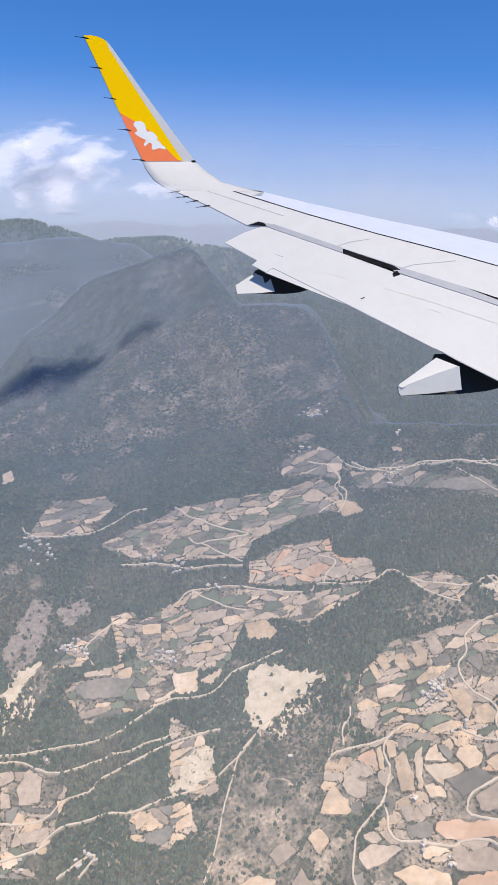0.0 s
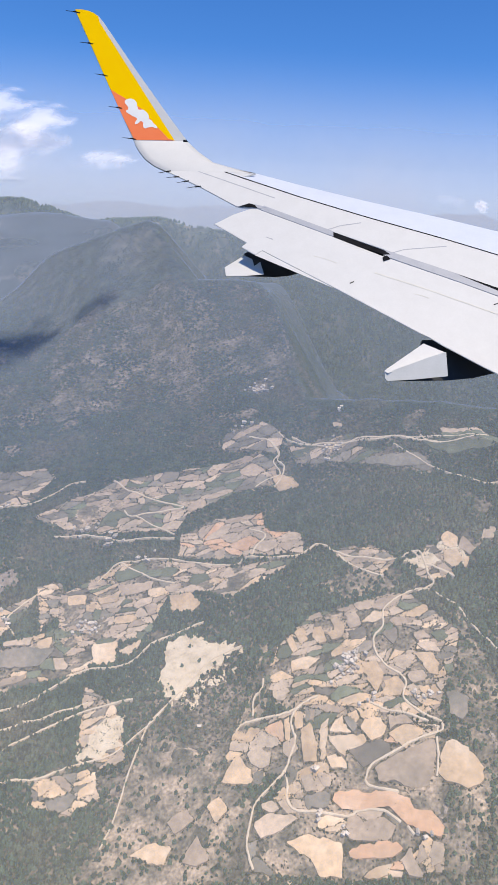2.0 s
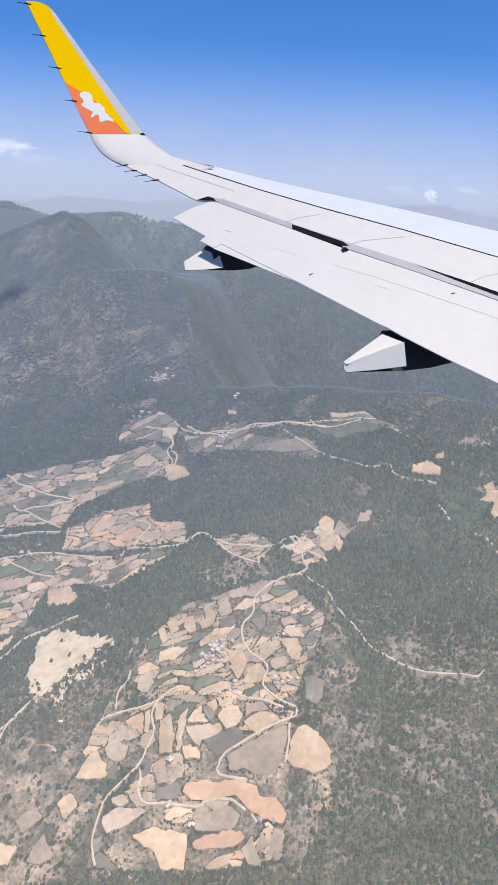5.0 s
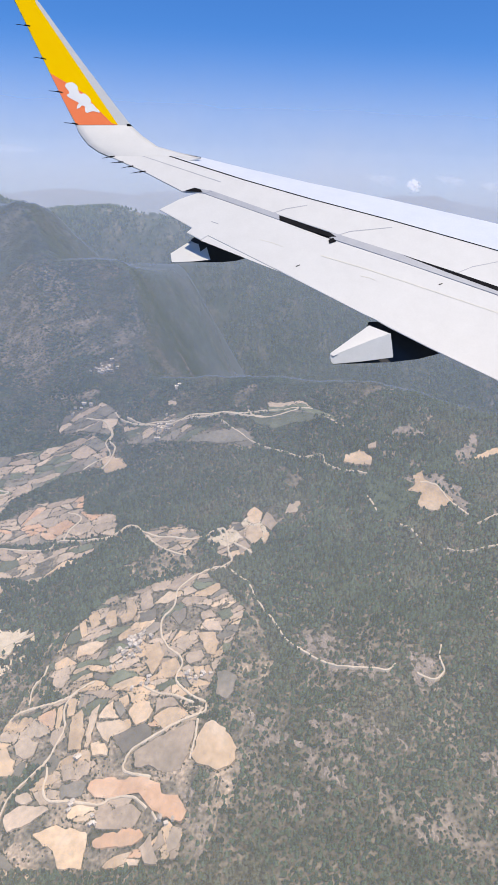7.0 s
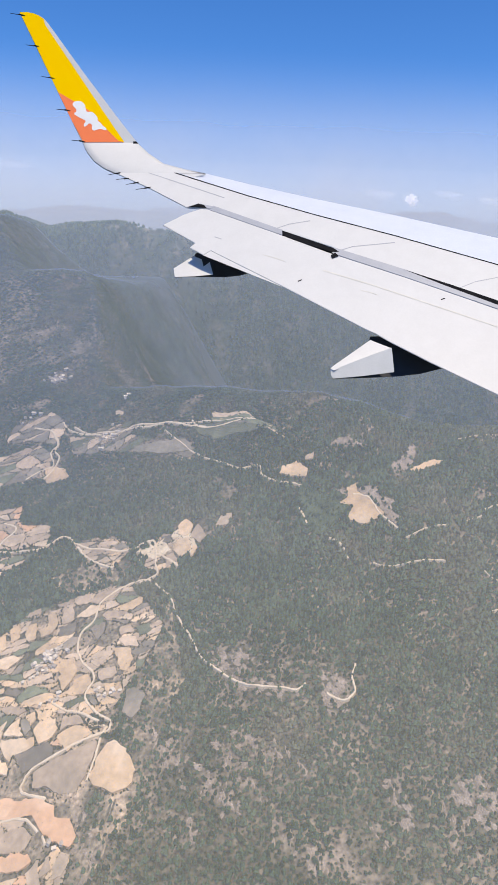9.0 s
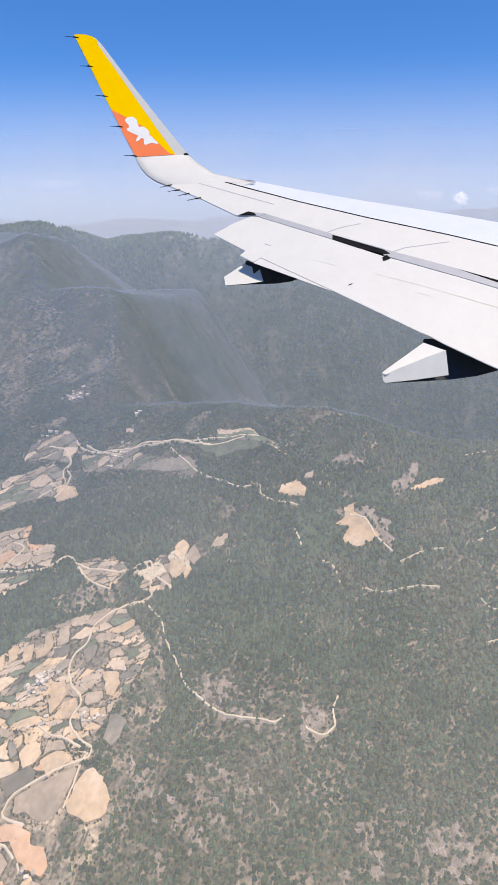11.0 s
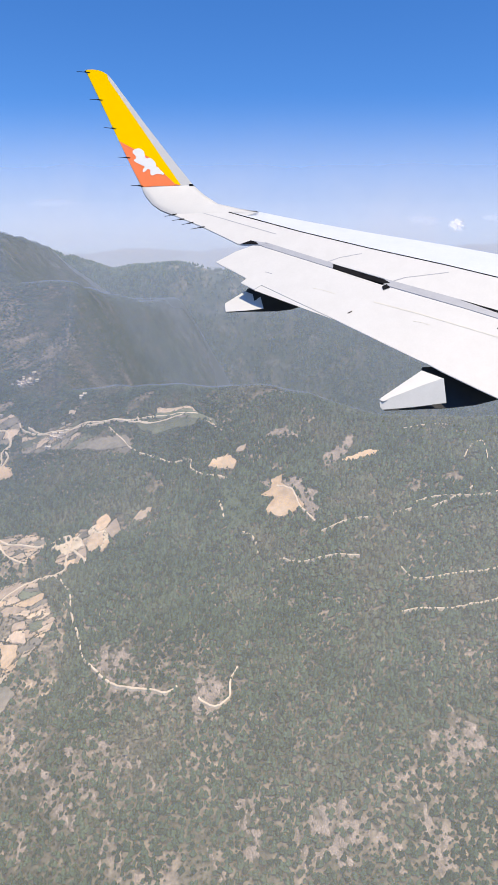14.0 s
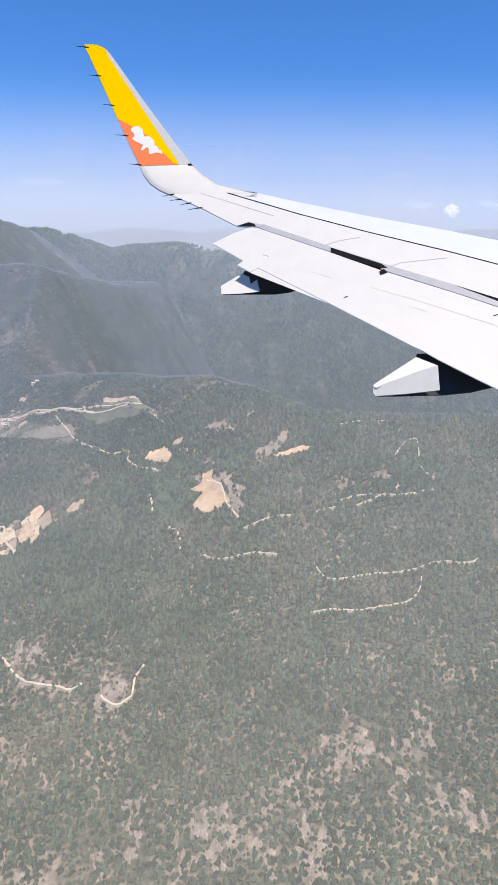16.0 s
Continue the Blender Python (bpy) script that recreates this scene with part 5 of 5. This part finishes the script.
bare_patch([(0.716, 2.543), (0.855, 2.669), (0.822, 2.552), (0.733, 2.481)], "soil")
scree([(0.028, 1.721), (0.148, 1.638), (0.318, 1.543), (0.293, 1.508), (0.086, 1.624)])
scree([(-0.022, 1.991), (0.142, 1.928), (0.202, 1.788), (0.047, 1.785)])
scree([(0.336, 1.798), (0.436, 1.776), (0.427, 1.670), (0.363, 1.691)])
scree([(-0.221, 1.784), (-0.082, 1.691), (0.101, 1.485), (0.070, 1.444), (-0.127, 1.620)])
scree([(1.178, 1.514), (1.308, 1.521), (1.315, 1.423), (1.218, 1.431)])
scree([(0.660, 1.433), (0.752, 1.426), (0.800, 1.336), (0.701, 1.340)])
scree([(0.928, 1.544), (1.010, 1.599), (1.129, 1.553), (1.059, 1.492)])
scree([(0.904, 1.457), (0.968, 1.460), (0.979, 1.296), (0.921, 1.296)])
scree([(1.181, 1.670), (1.237, 1.669), (1.236, 1.560), (1.189, 1.558)])
track([(-0.140, 3.164), (-0.079, 3.087), (0.115, 3.054)], 0.006)
track([(1.033, 2.656), (1.140, 2.668), (1.225, 2.665)], 0.005)
track([(1.227, 2.474), (1.256, 2.524), (1.311, 2.548), (1.310, 2.424), (1.355, 2.393)], 0.005)
track([(1.024, 2.284), (1.100, 2.311), (1.219, 2.292), (1.338, 2.341)], 0.004)
hamlet(-2.593, 3.246, 16, 0.09, 69)
hamlet(-2.186, 2.547, 12, 0.06, 70)
hamlet(-1.733, 2.512, 10, 0.05, 71)
hamlet(-0.628, 2.080, 12, 0.05, 72)
hamlet(-0.952, 3.841, 7, 0.06, 73)
hamlet(-1.737, 2.998, 10, 0.06, 75)
hamlet(-0.969, 3.842, 6, 0.06, 76)
hamlet(-0.602, 2.147, 14, 0.04, 80)
hamlet(-0.380, 1.930, 6, 0.03, 81)

pond(-0.372, 1.793, 0.024, 0.014)

SPARSE = np.ones((1600, 2000))
for ring, k in THIN:
    def sparse(where, m, k=min(1, k * 1.5)):
        SPARSE[where] = np.where(m, np.minimum(SPARSE[where], k), SPARSE[where])
    stamp(ring, sparse)
CLOSED = np.zeros((1600, 2000), bool)
for ring in DENSE:
    def closed(where, m):
        CLOSED[where] |= m
    stamp(ring, closed)


# ---- woods ----
def wood(name, x, y, high, round_, mat, label, seed, k=5):
    """Many small conifers, each an uneven crown of two tiers and a tip over a short trunk."""
    r = np.random.RandomState(seed)
    n = len(x)
    z = land(x, y) - 0.1 * high
    a0 = r.uniform(0, 6.28, (n, 1))
    ang = a0 + np.arange(k) * 2 * np.pi / k
    v = np.zeros((n, 2 * k + 1, 3))
    lean = r.normal(0, 0.1, (n, 2)) * high[:, None]
    for tier, (rad, up) in enumerate(((1.0, 0.26), (0.58, 0.62))):
        rr = (round_ * rad)[:, None] * r.uniform(0.7, 1.3, (n, k))
        v[:, tier * k:(tier + 1) * k, 0] = x[:, None] + np.cos(ang + tier * 0.6) * rr + lean[:, :1] * up
        v[:, tier * k:(tier + 1) * k, 1] = y[:, None] + np.sin(ang + tier * 0.6) * rr + lean[:, 1:] * up
        v[:, tier * k:(tier + 1) * k, 2] = z[:, None] + high[:, None] * (up + r.uniform(-0.08, 0.08, (n, k)))
    v[:, 2 * k] = np.column_stack([x + lean[:, 0], y + lean[:, 1], z + high])
    f = []
    for i in range(k):
        j = (i + 1) % k
        f += [(i, j, k + j), (i, k + j, k + i), (k + i, k + j, 2 * k)]
    f = np.array(f)
    faces = (np.arange(n)[:, None, None] * (2 * k + 1) + f).reshape(-1, 3)
    me = bpy.data.meshes.new(name)
    me.vertices.add(n * (2 * k + 1)), me.loops.add(faces.size), me.polygons.add(len(faces))
    me.vertices.foreach_set("co", (v * S).astype(np.float32).ravel())
    me.loops.foreach_set("vertex_index", faces.astype(np.int32).ravel())
    me.polygons.foreach_set("loop_start", np.arange(0, faces.size, 3, dtype=np.int32))
    me.update(calc_edges=True)
    me.materials.append(mat)
    return tagged(new(name, me), label, "trees", kind="stuff")


rs = np.random.RandomState(5)


def sown(gap, x0, x1, y0, y1):
    gy, gx = np.meshgrid(np.arange(y0, y1, gap), np.arange(x0, x1, gap))
    return np.column_stack([(g + rs.uniform(-0.8, 0.8, g.shape) * gap).ravel() for g in (gx, gy)])


def view_size(x, y):
    """Tree size set by distance from the camera's path, to fit its view."""
    return np.clip(0.345 * np.hypot(y, land(x, y) + 0.1), 0.26, 2.4)


spur, vale = sown(0.0047, -0.7, 2.1, 0.75, 1.5), sown(0.0086, -3.9, 3.1, 0.75, 4.0)
slopes, ridge = sown(0.0125, -4.6, 1.2, 4.0, 7.4), sown(0.030, -7.5, 4.4, 7.4, 15.5)
spur = spur[view_size(*spur.T) < 0.46]
vale = vale[view_size(*vale.T) >= 0.46]
crags = sown(0.0075, -1.7, 0.3, 3.4, 6.6)  # close trees on the steep flank
steep = np.hypot(*(land(*(crags + d).T) - land(*(crags - d).T) for d in np.array([(0.03, 0), (0, 0.03)]))) / 0.06
crags = crags[(steep > 0.8) & (crags[:, 1] > crest_cut_line(crags[:, 0]) - 0.3)]
gx, gy = np.concatenate([spur, vale, slopes, crags, ridge]).T
seen = (gx > -1.55 - 0.43 * gy) & (gx < 1.05 + 0.36 * gy)
seen &= (gy < crest_cut_line(gx) + 1.3) | (gx > -1.9) | (gy > 8)
gx, gy = gx[seen], gy[seen]
i, j = ((gx - X0) / STEP).astype(int).clip(0, 1999), ((gy - Y0) / STEP).astype(int).clip(0, 1599)
stand = 0.12 + 0.86 * ease(-0.95, -0.45, 0.5 * waves(gx, gy, 21, 9) + 0.7 * waves(gx, gy, 22, 26))
low = SMALL[j, i]
ai = (i + rs.normal(0, 14, len(i))).astype(int).clip(0, 1999)
aj = (j + rs.normal(0, 14, len(i))).astype(int).clip(0, 1599)
spread = SPARSE[aj, ai]
stand = np.where(CLOSED[aj, ai], 1.0, np.where(view_size(gx, gy) < 0.46, np.maximum(stand, 0.6), stand))
spread = np.where(view_size(gx, gy) < 0.46, np.maximum(spread, 0.75), spread)
stand = np.where(gy > 4, np.clip(0.72 + 0.4 * waves(gx, gy, 25, 5) + 0.5 * waves(gx, gy, 26, 16), 0.15, 1), stand)
keep = rs.uniform(0, 1, len(gx)) < COVER[j, i] * np.where(low, 1, stand * spread)
shrub = ~keep & ((spread < 0.7) | (gy < 1.7)) & (view_size(gx, gy) > 0.4) & (COVER[j, i] > 0.5) & (rs.uniform(0, 1, len(gx)) < 0.5)
sx, sy = gx[shrub], gy[shrub]
gx, gy, low = gx[keep], gy[keep], low[keep]
size = rs.uniform(0.42, 1.42, len(gx)) * view_size(gx, gy)
steep = np.hypot(land(gx + 0.03, gy) - land(gx - 0.03, gy), land(gx, gy + 0.03) - land(gx, gy - 0.03)) / 0.06
size *= np.where(gy > 3.4, 1 - 0.45 * ease(0.6, 1.0, steep), 1.0)  # kept small on the steep flank so that the haze sheet covers them
wood("bushes", gx[low], gy[low], 0.008 * size[low], 0.0048 * size[low], BUSHES, "low dark hedge bushes between the fields", 31)
for side, k, label in ((gy < 2.6, 4, "dense grey-green conifer forest with dry gaps"), (gy >= 2.6, 3, "hazy conifer forest climbing to the crest")):
    pick = ~low & side
    wood("pine_forest", gx[pick], gy[pick], np.interp(gy[pick], (2.6, 3.2), (0.0190, 0.0092)) * size[pick], (0.0092 if k == 4 else 0.0084) * size[pick], TREES, label, 32, k)
size = rs.uniform(0.4, 1.3, len(sx))
wood("scrub", sx, sy, 0.006 * size, 0.0046 * size, BUSHES, "low dry scrub on the stony slopes", 35, 4)
ox, oy = np.array(ORCHARD).T
wood("orchard", ox, oy, 0.006 + 0 * ox, 0.0032 + 0 * ox, BUSHES, "rows of small orchard trees on pale soil", 36, 4)
hx, hy = np.array(HEDGES).T
size = rs.uniform(0.5, 1.5, len(hx))
wood("hedgerow", hx, hy, 0.0075 * size, 0.0046 * size, BUSHES, "dark hedges and bank bushes round the fields", 34, 3)
n = 110000
fy = 4.6 * (31 / 4.6) ** rs.uniform(0, 1, n)
fy = np.where(rs.uniform(0, 1, n) < 0.97, 22.6 + 8.7 * rs.uniform(0, 1, n) ** 0.8, fy)
fx = rs.uniform(-1, 1, n) * (2.2 + 0.46 * fy) - 0.1
far = (fy > 22.5) & (rs.uniform(0, 1, n) < np.clip(0.42 + 0.6 * waves(fx, 0.8 * fy, 23, 1.3) + 0.5 * waves(fx, fy, 24, 4.0), 0.05, 1))
fx, fy = fx[far], fy[far]
size = rs.uniform(0.6, 1.4, len(fx)) * fy
wood("mountain_forest", fx, fy, 0.0054 * size, 0.0025 * size, TREES, "distant hazy conifer forest on the mountain slopes", 33, 3)


# ---- painted haze over the land ----
# see-through sheet above the ground, tinted to paint haze that deepens with distance
def haze_sheet():
    m = bpy.data.materials.new("haze")
    m.use_nodes = True
    nodes, links = m.node_tree.nodes, m.node_tree.links
    nodes.remove(nodes["Principled BSDF"])
    soft, clear_, mix = nodes.new("ShaderNodeBsdfDiffuse"), nodes.new("ShaderNodeBsdfTransparent"), nodes.new("ShaderNodeMixShader")
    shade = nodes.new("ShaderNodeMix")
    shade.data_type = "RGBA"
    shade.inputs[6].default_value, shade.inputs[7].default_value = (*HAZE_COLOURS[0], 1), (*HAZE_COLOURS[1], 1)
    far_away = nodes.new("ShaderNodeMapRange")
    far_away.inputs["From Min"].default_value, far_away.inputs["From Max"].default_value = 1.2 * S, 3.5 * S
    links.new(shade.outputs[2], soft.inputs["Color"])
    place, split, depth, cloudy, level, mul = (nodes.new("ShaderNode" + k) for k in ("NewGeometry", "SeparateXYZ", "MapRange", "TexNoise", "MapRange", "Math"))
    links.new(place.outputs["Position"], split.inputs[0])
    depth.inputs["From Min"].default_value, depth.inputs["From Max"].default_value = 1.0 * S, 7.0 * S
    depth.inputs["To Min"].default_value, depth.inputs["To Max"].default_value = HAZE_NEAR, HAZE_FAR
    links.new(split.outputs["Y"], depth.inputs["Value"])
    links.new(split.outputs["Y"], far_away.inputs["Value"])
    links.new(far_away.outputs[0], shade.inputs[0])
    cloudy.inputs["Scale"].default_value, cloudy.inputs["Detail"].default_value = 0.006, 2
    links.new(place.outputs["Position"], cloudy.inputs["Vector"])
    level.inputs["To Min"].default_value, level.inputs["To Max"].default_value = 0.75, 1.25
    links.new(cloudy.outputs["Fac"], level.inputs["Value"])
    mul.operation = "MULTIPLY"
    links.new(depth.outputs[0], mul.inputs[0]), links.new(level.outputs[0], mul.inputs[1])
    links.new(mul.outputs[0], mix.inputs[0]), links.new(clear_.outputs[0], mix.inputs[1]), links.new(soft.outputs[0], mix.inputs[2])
    scatter = nodes.new("ShaderNodeCombineXYZ")  # fixed normal, so the sheet is lit alike at any slope
    scatter.inputs[1].default_value, scatter.inputs[2].default_value = -0.45, 0.89
    links.new(scatter.outputs[0], soft.inputs["Normal"])
    links.new(mix.outputs[0], nodes["Material Output"].inputs["Surface"])
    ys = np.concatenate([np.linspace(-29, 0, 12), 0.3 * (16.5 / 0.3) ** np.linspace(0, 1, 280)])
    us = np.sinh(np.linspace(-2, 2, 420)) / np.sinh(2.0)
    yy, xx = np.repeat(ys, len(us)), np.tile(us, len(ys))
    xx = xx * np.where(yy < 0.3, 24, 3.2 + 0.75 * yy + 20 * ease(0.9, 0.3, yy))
    zz = land(xx, yy) + 0.024 - 0.006 * ease(-0.5, -0.1, yy - crest_cut_line(xx)) + 0.003 * np.clip(yy - 3.2, 0, 9)
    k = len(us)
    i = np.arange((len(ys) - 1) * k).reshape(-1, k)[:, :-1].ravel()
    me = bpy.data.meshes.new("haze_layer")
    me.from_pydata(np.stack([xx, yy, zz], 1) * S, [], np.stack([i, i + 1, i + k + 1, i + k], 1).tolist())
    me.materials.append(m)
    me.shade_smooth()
    return tagged(new("haze_layer", me), "thin see-through sheet tinted to paint haze over the valley", "haze", kind="structure")


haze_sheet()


def far_range():
    """A last ridge behind the haze bank."""
    x = np.linspace(-20, 16, 140)
    z = 1.75 + 0.55 * waves(x, 0 * x, 41, 0.7) + 0.05 * waves(x, 0 * x, 42, 4)
    v, f, n = [], [], len(x)
    for y, k in ((31.9, -2.5), (32.2, 0.4), (32.4, 1.0), (32.8, -2.5)):
        v += [(a, y, b * k if k > 0 else k) for a, b in zip(x, z)]
    f = [(r * n + i, r * n + i + 1, r * n + n + i + 1, r * n + n + i) for r in range(3) for i in range(n - 1)]
    return tagged(mesh("far_range", v, f, GROUND, smooth=True), "faint distant mountain ridge behind haze", "mountain", kind="structure")


def haze_bank(name, colour, dense, low, high, line, label, foot=None):
    """A leaning see-through sheet, tinted to paint haze, that thins out upwards."""
    m = bpy.data.materials.new(name)
    m.use_nodes = True
    nodes, links = m.node_tree.nodes, m.node_tree.links
    nodes.remove(nodes["Principled BSDF"])
    soft, clear_, mix = nodes.new("ShaderNodeBsdfDiffuse"), nodes.new("ShaderNodeBsdfTransparent"), nodes.new("ShaderNodeMixShader")
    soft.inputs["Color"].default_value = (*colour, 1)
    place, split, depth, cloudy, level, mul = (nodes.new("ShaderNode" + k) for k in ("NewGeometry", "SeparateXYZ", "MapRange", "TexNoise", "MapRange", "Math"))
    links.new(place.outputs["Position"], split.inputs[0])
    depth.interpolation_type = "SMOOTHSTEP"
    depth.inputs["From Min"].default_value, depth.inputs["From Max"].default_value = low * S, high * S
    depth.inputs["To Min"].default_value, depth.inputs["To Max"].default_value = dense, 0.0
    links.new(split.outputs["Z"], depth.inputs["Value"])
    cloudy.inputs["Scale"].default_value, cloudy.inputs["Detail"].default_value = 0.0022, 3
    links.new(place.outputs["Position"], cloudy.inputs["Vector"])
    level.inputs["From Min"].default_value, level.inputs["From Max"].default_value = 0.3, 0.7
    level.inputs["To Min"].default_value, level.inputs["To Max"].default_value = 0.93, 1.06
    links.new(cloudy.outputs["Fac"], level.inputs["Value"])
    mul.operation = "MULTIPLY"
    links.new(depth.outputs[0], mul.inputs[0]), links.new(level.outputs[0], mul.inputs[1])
    scatter = nodes.new("ShaderNodeCombineXYZ")  # fixed normal, so the whole sheet takes one even light
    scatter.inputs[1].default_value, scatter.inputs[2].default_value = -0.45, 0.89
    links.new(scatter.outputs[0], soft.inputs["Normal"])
    if foot is not None:  # fainter near the foot, to paint a shorter air path
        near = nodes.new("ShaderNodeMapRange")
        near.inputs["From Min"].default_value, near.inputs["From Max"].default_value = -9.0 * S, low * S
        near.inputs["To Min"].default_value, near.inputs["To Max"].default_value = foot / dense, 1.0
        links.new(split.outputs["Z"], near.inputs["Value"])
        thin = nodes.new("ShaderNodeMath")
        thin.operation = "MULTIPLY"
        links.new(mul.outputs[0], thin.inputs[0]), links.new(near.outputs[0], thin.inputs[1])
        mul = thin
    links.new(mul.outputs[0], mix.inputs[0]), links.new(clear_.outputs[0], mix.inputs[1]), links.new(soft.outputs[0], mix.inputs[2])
    links.new(mix.outputs[0], nodes["Material Output"].inputs["Surface"])
    v = []
    for i in range(61):
        x = -22 + 40 * i / 60
        v += [(x, *p) for p in line]
    n = len(line)
    f = [(n * i + k, n * i + n + k, n * i + n + 1 + k, n * i + 1 + k) for i in range(60) for k in range(n - 1)]
    return tagged(mesh(name, v, f, m), label, "haze", kind="structure")


far_range()
# added sheets whose tint paints the haze before sky and mountains
haze_bank("haze_bank", BANK_COLOUR, BANK_DENSE, 1.4, 9.0, [(31.35, -0.2), (32.3, 3.8), (33.2, 8.4), (33.8, 10.5)], "see-through sheet painting grey-blue haze along the horizon")
haze_bank("haze_veil", VEIL_COLOUR, VEIL_DENSE[1], 0.6, 3.0, [(19.9, -15.5), (21.5, -14.6), (22.9, -12.3), (24.3, -8.9), (25.8, -5.2), (27.4, -1.3), (29.2, 1.4), (31.2, 3.0)], "see-through sheet painting thin blue haze before the mountain range", VEIL_DENSE[0])


# ---- clouds ----
def cloud(x, y, z, wide, high, seed, dense, billows=2.2, rim=(0.30, -0.35), lumps=((0, 0, 1.0),)):
    """A cloud of front half shells, leaned back to catch the sun, with soft rims."""
    m = bpy.data.materials.new("cloud")
    m.use_nodes = True
    nodes, links = m.node_tree.nodes, m.node_tree.links
    nodes.remove(nodes["Principled BSDF"])
    soft, clear_, mix = nodes.new("ShaderNodeBsdfDiffuse"), nodes.new("ShaderNodeBsdfTransparent"), nodes.new("ShaderNodeMixShader")
    soft.inputs["Color"].default_value = (0.84, 0.83, 0.86, 1)
    scatter = nodes.new("ShaderNodeCombineXYZ")  # fixed normal, so all billows take the same light
    scatter.inputs[1].default_value, scatter.inputs[2].default_value = -0.45, 0.89
    links.new(scatter.outputs[0], soft.inputs["Normal"])
    spot, flat, dist, billow, add, level = (nodes.new("ShaderNode" + k) for k in ("TexCoord", "VectorMath", "VectorMath", "TexNoise", "Math", "MapRange"))
    flat.operation, flat.inputs[1].default_value = "MULTIPLY", (1, 0, 1)
    links.new(spot.outputs["Object"], flat.inputs[0])
    dist.operation = "LENGTH"
    links.new(flat.outputs[0], dist.inputs[0])
    billow.inputs["Scale"].default_value, billow.inputs["Detail"].default_value = billows, 6
    links.new(spot.outputs["Object"], billow.inputs["Vector"])
    add.operation, add.use_clamp = "MULTIPLY_ADD", False
    links.new(billow.outputs["Fac"], add.inputs[0])
    add.inputs[1].default_value = -1.3
    links.new(dist.outputs["Value"], add.inputs[2])
    level.interpolation_type = "SMOOTHSTEP"
    level.inputs["From Min"].default_value, level.inputs["From Max"].default_value = rim
    level.inputs["To Min"].default_value, level.inputs["To Max"].default_value = 0.0, dense
    links.new(add.outputs[0], level.inputs["Value"])
    links.new(level.outputs[0], mix.inputs[0]), links.new(clear_.outputs[0], mix.inputs[1]), links.new(soft.outputs[0], mix.inputs[2])
    links.new(mix.outputs[0], nodes["Material Output"].inputs["Surface"])
    base = tagged(new("cloud"), "soft white cumulus cloud of open-backed billows in hazy sky", "cloud")
    base.matrix_world = Matrix.Translation((x * S, y * S, z * S))
    for i, (dx, dz, r) in enumerate(lumps):
        bm = bmesh.new()
        bmesh.ops.create_icosphere(bm, subdivisions=4, radius=1.0)
        bmesh.ops.delete(bm, geom=[v for v in bm.verts if v.co.y > 0.15], context="VERTS")
        for v in bm.verts:
            d = noise.fractal(v.co * 1.6 + Vector((seed * 7.1 + i * 3.3, 0, 0)), 0.9, 2.1, 5)
            v.co *= 1 + 0.12 * d
            v.co.y = v.co.y * 0.3 + v.co.z * 1.1
        me = bpy.data.meshes.new("billow")
        bm.to_mesh(me), bm.free()
        me.materials.append(m)
        me.shade_smooth()
        ob = new("billow", me)
        ob.parent = base
        ob.matrix_basis = Matrix.Translation((dx * wide * S, 0.02 * i * S, dz * high * S)) @ Matrix.Diagonal((wide * r * S, wide * r * S, high * r * S, 1))
    return base


PUFFS = ((0, 0, 0.85), (-0.42, 0.10, 0.6), (0.40, -0.05, 0.62))
cloud(-2.66, 4.6, 0.61, 0.44, 0.34, 1, 0.52, 1.9, (0.28, -0.40), ((-0.30, 0.42, 0.62), (0.34, 0.20, 0.58), (-0.85, 0.15, 0.7), (0.0, -0.20, 0.85), (-0.6, -0.30, 0.6)))
cloud(-2.09, 4.75, 0.50, 0.22, 0.12, 2, 0.34, 2.0, (0.22, -0.50), PUFFS)
cloud(3.68, 14.0, 1.04, 0.26, 0.22, 3, 0.36, 2.2, (0.12, -0.35), ((-0.1, -0.1, 0.8), (0.15, 0.15, 0.6), (0.3, -0.2, 0.6)))
cloud(3.04, 14.0, 1.10, 0.44, 0.24, 4, 0.06, 2.2, (0.12, -0.35), PUFFS)
cloud(4.44, 14.0, 1.14, 0.40, 0.20, 5, 0.07, 2.2, (0.12, -0.35), PUFFS)
cloud(5.30, 14.0, 1.05, 0.30, 0.20, 6, 0.06, 2.2, (0.12, -0.35), PUFFS)
cloud(-3.76, 12.0, 1.17, 0.55, 0.22, 7, 0.05, 2.0, (0.12, -0.35), PUFFS)
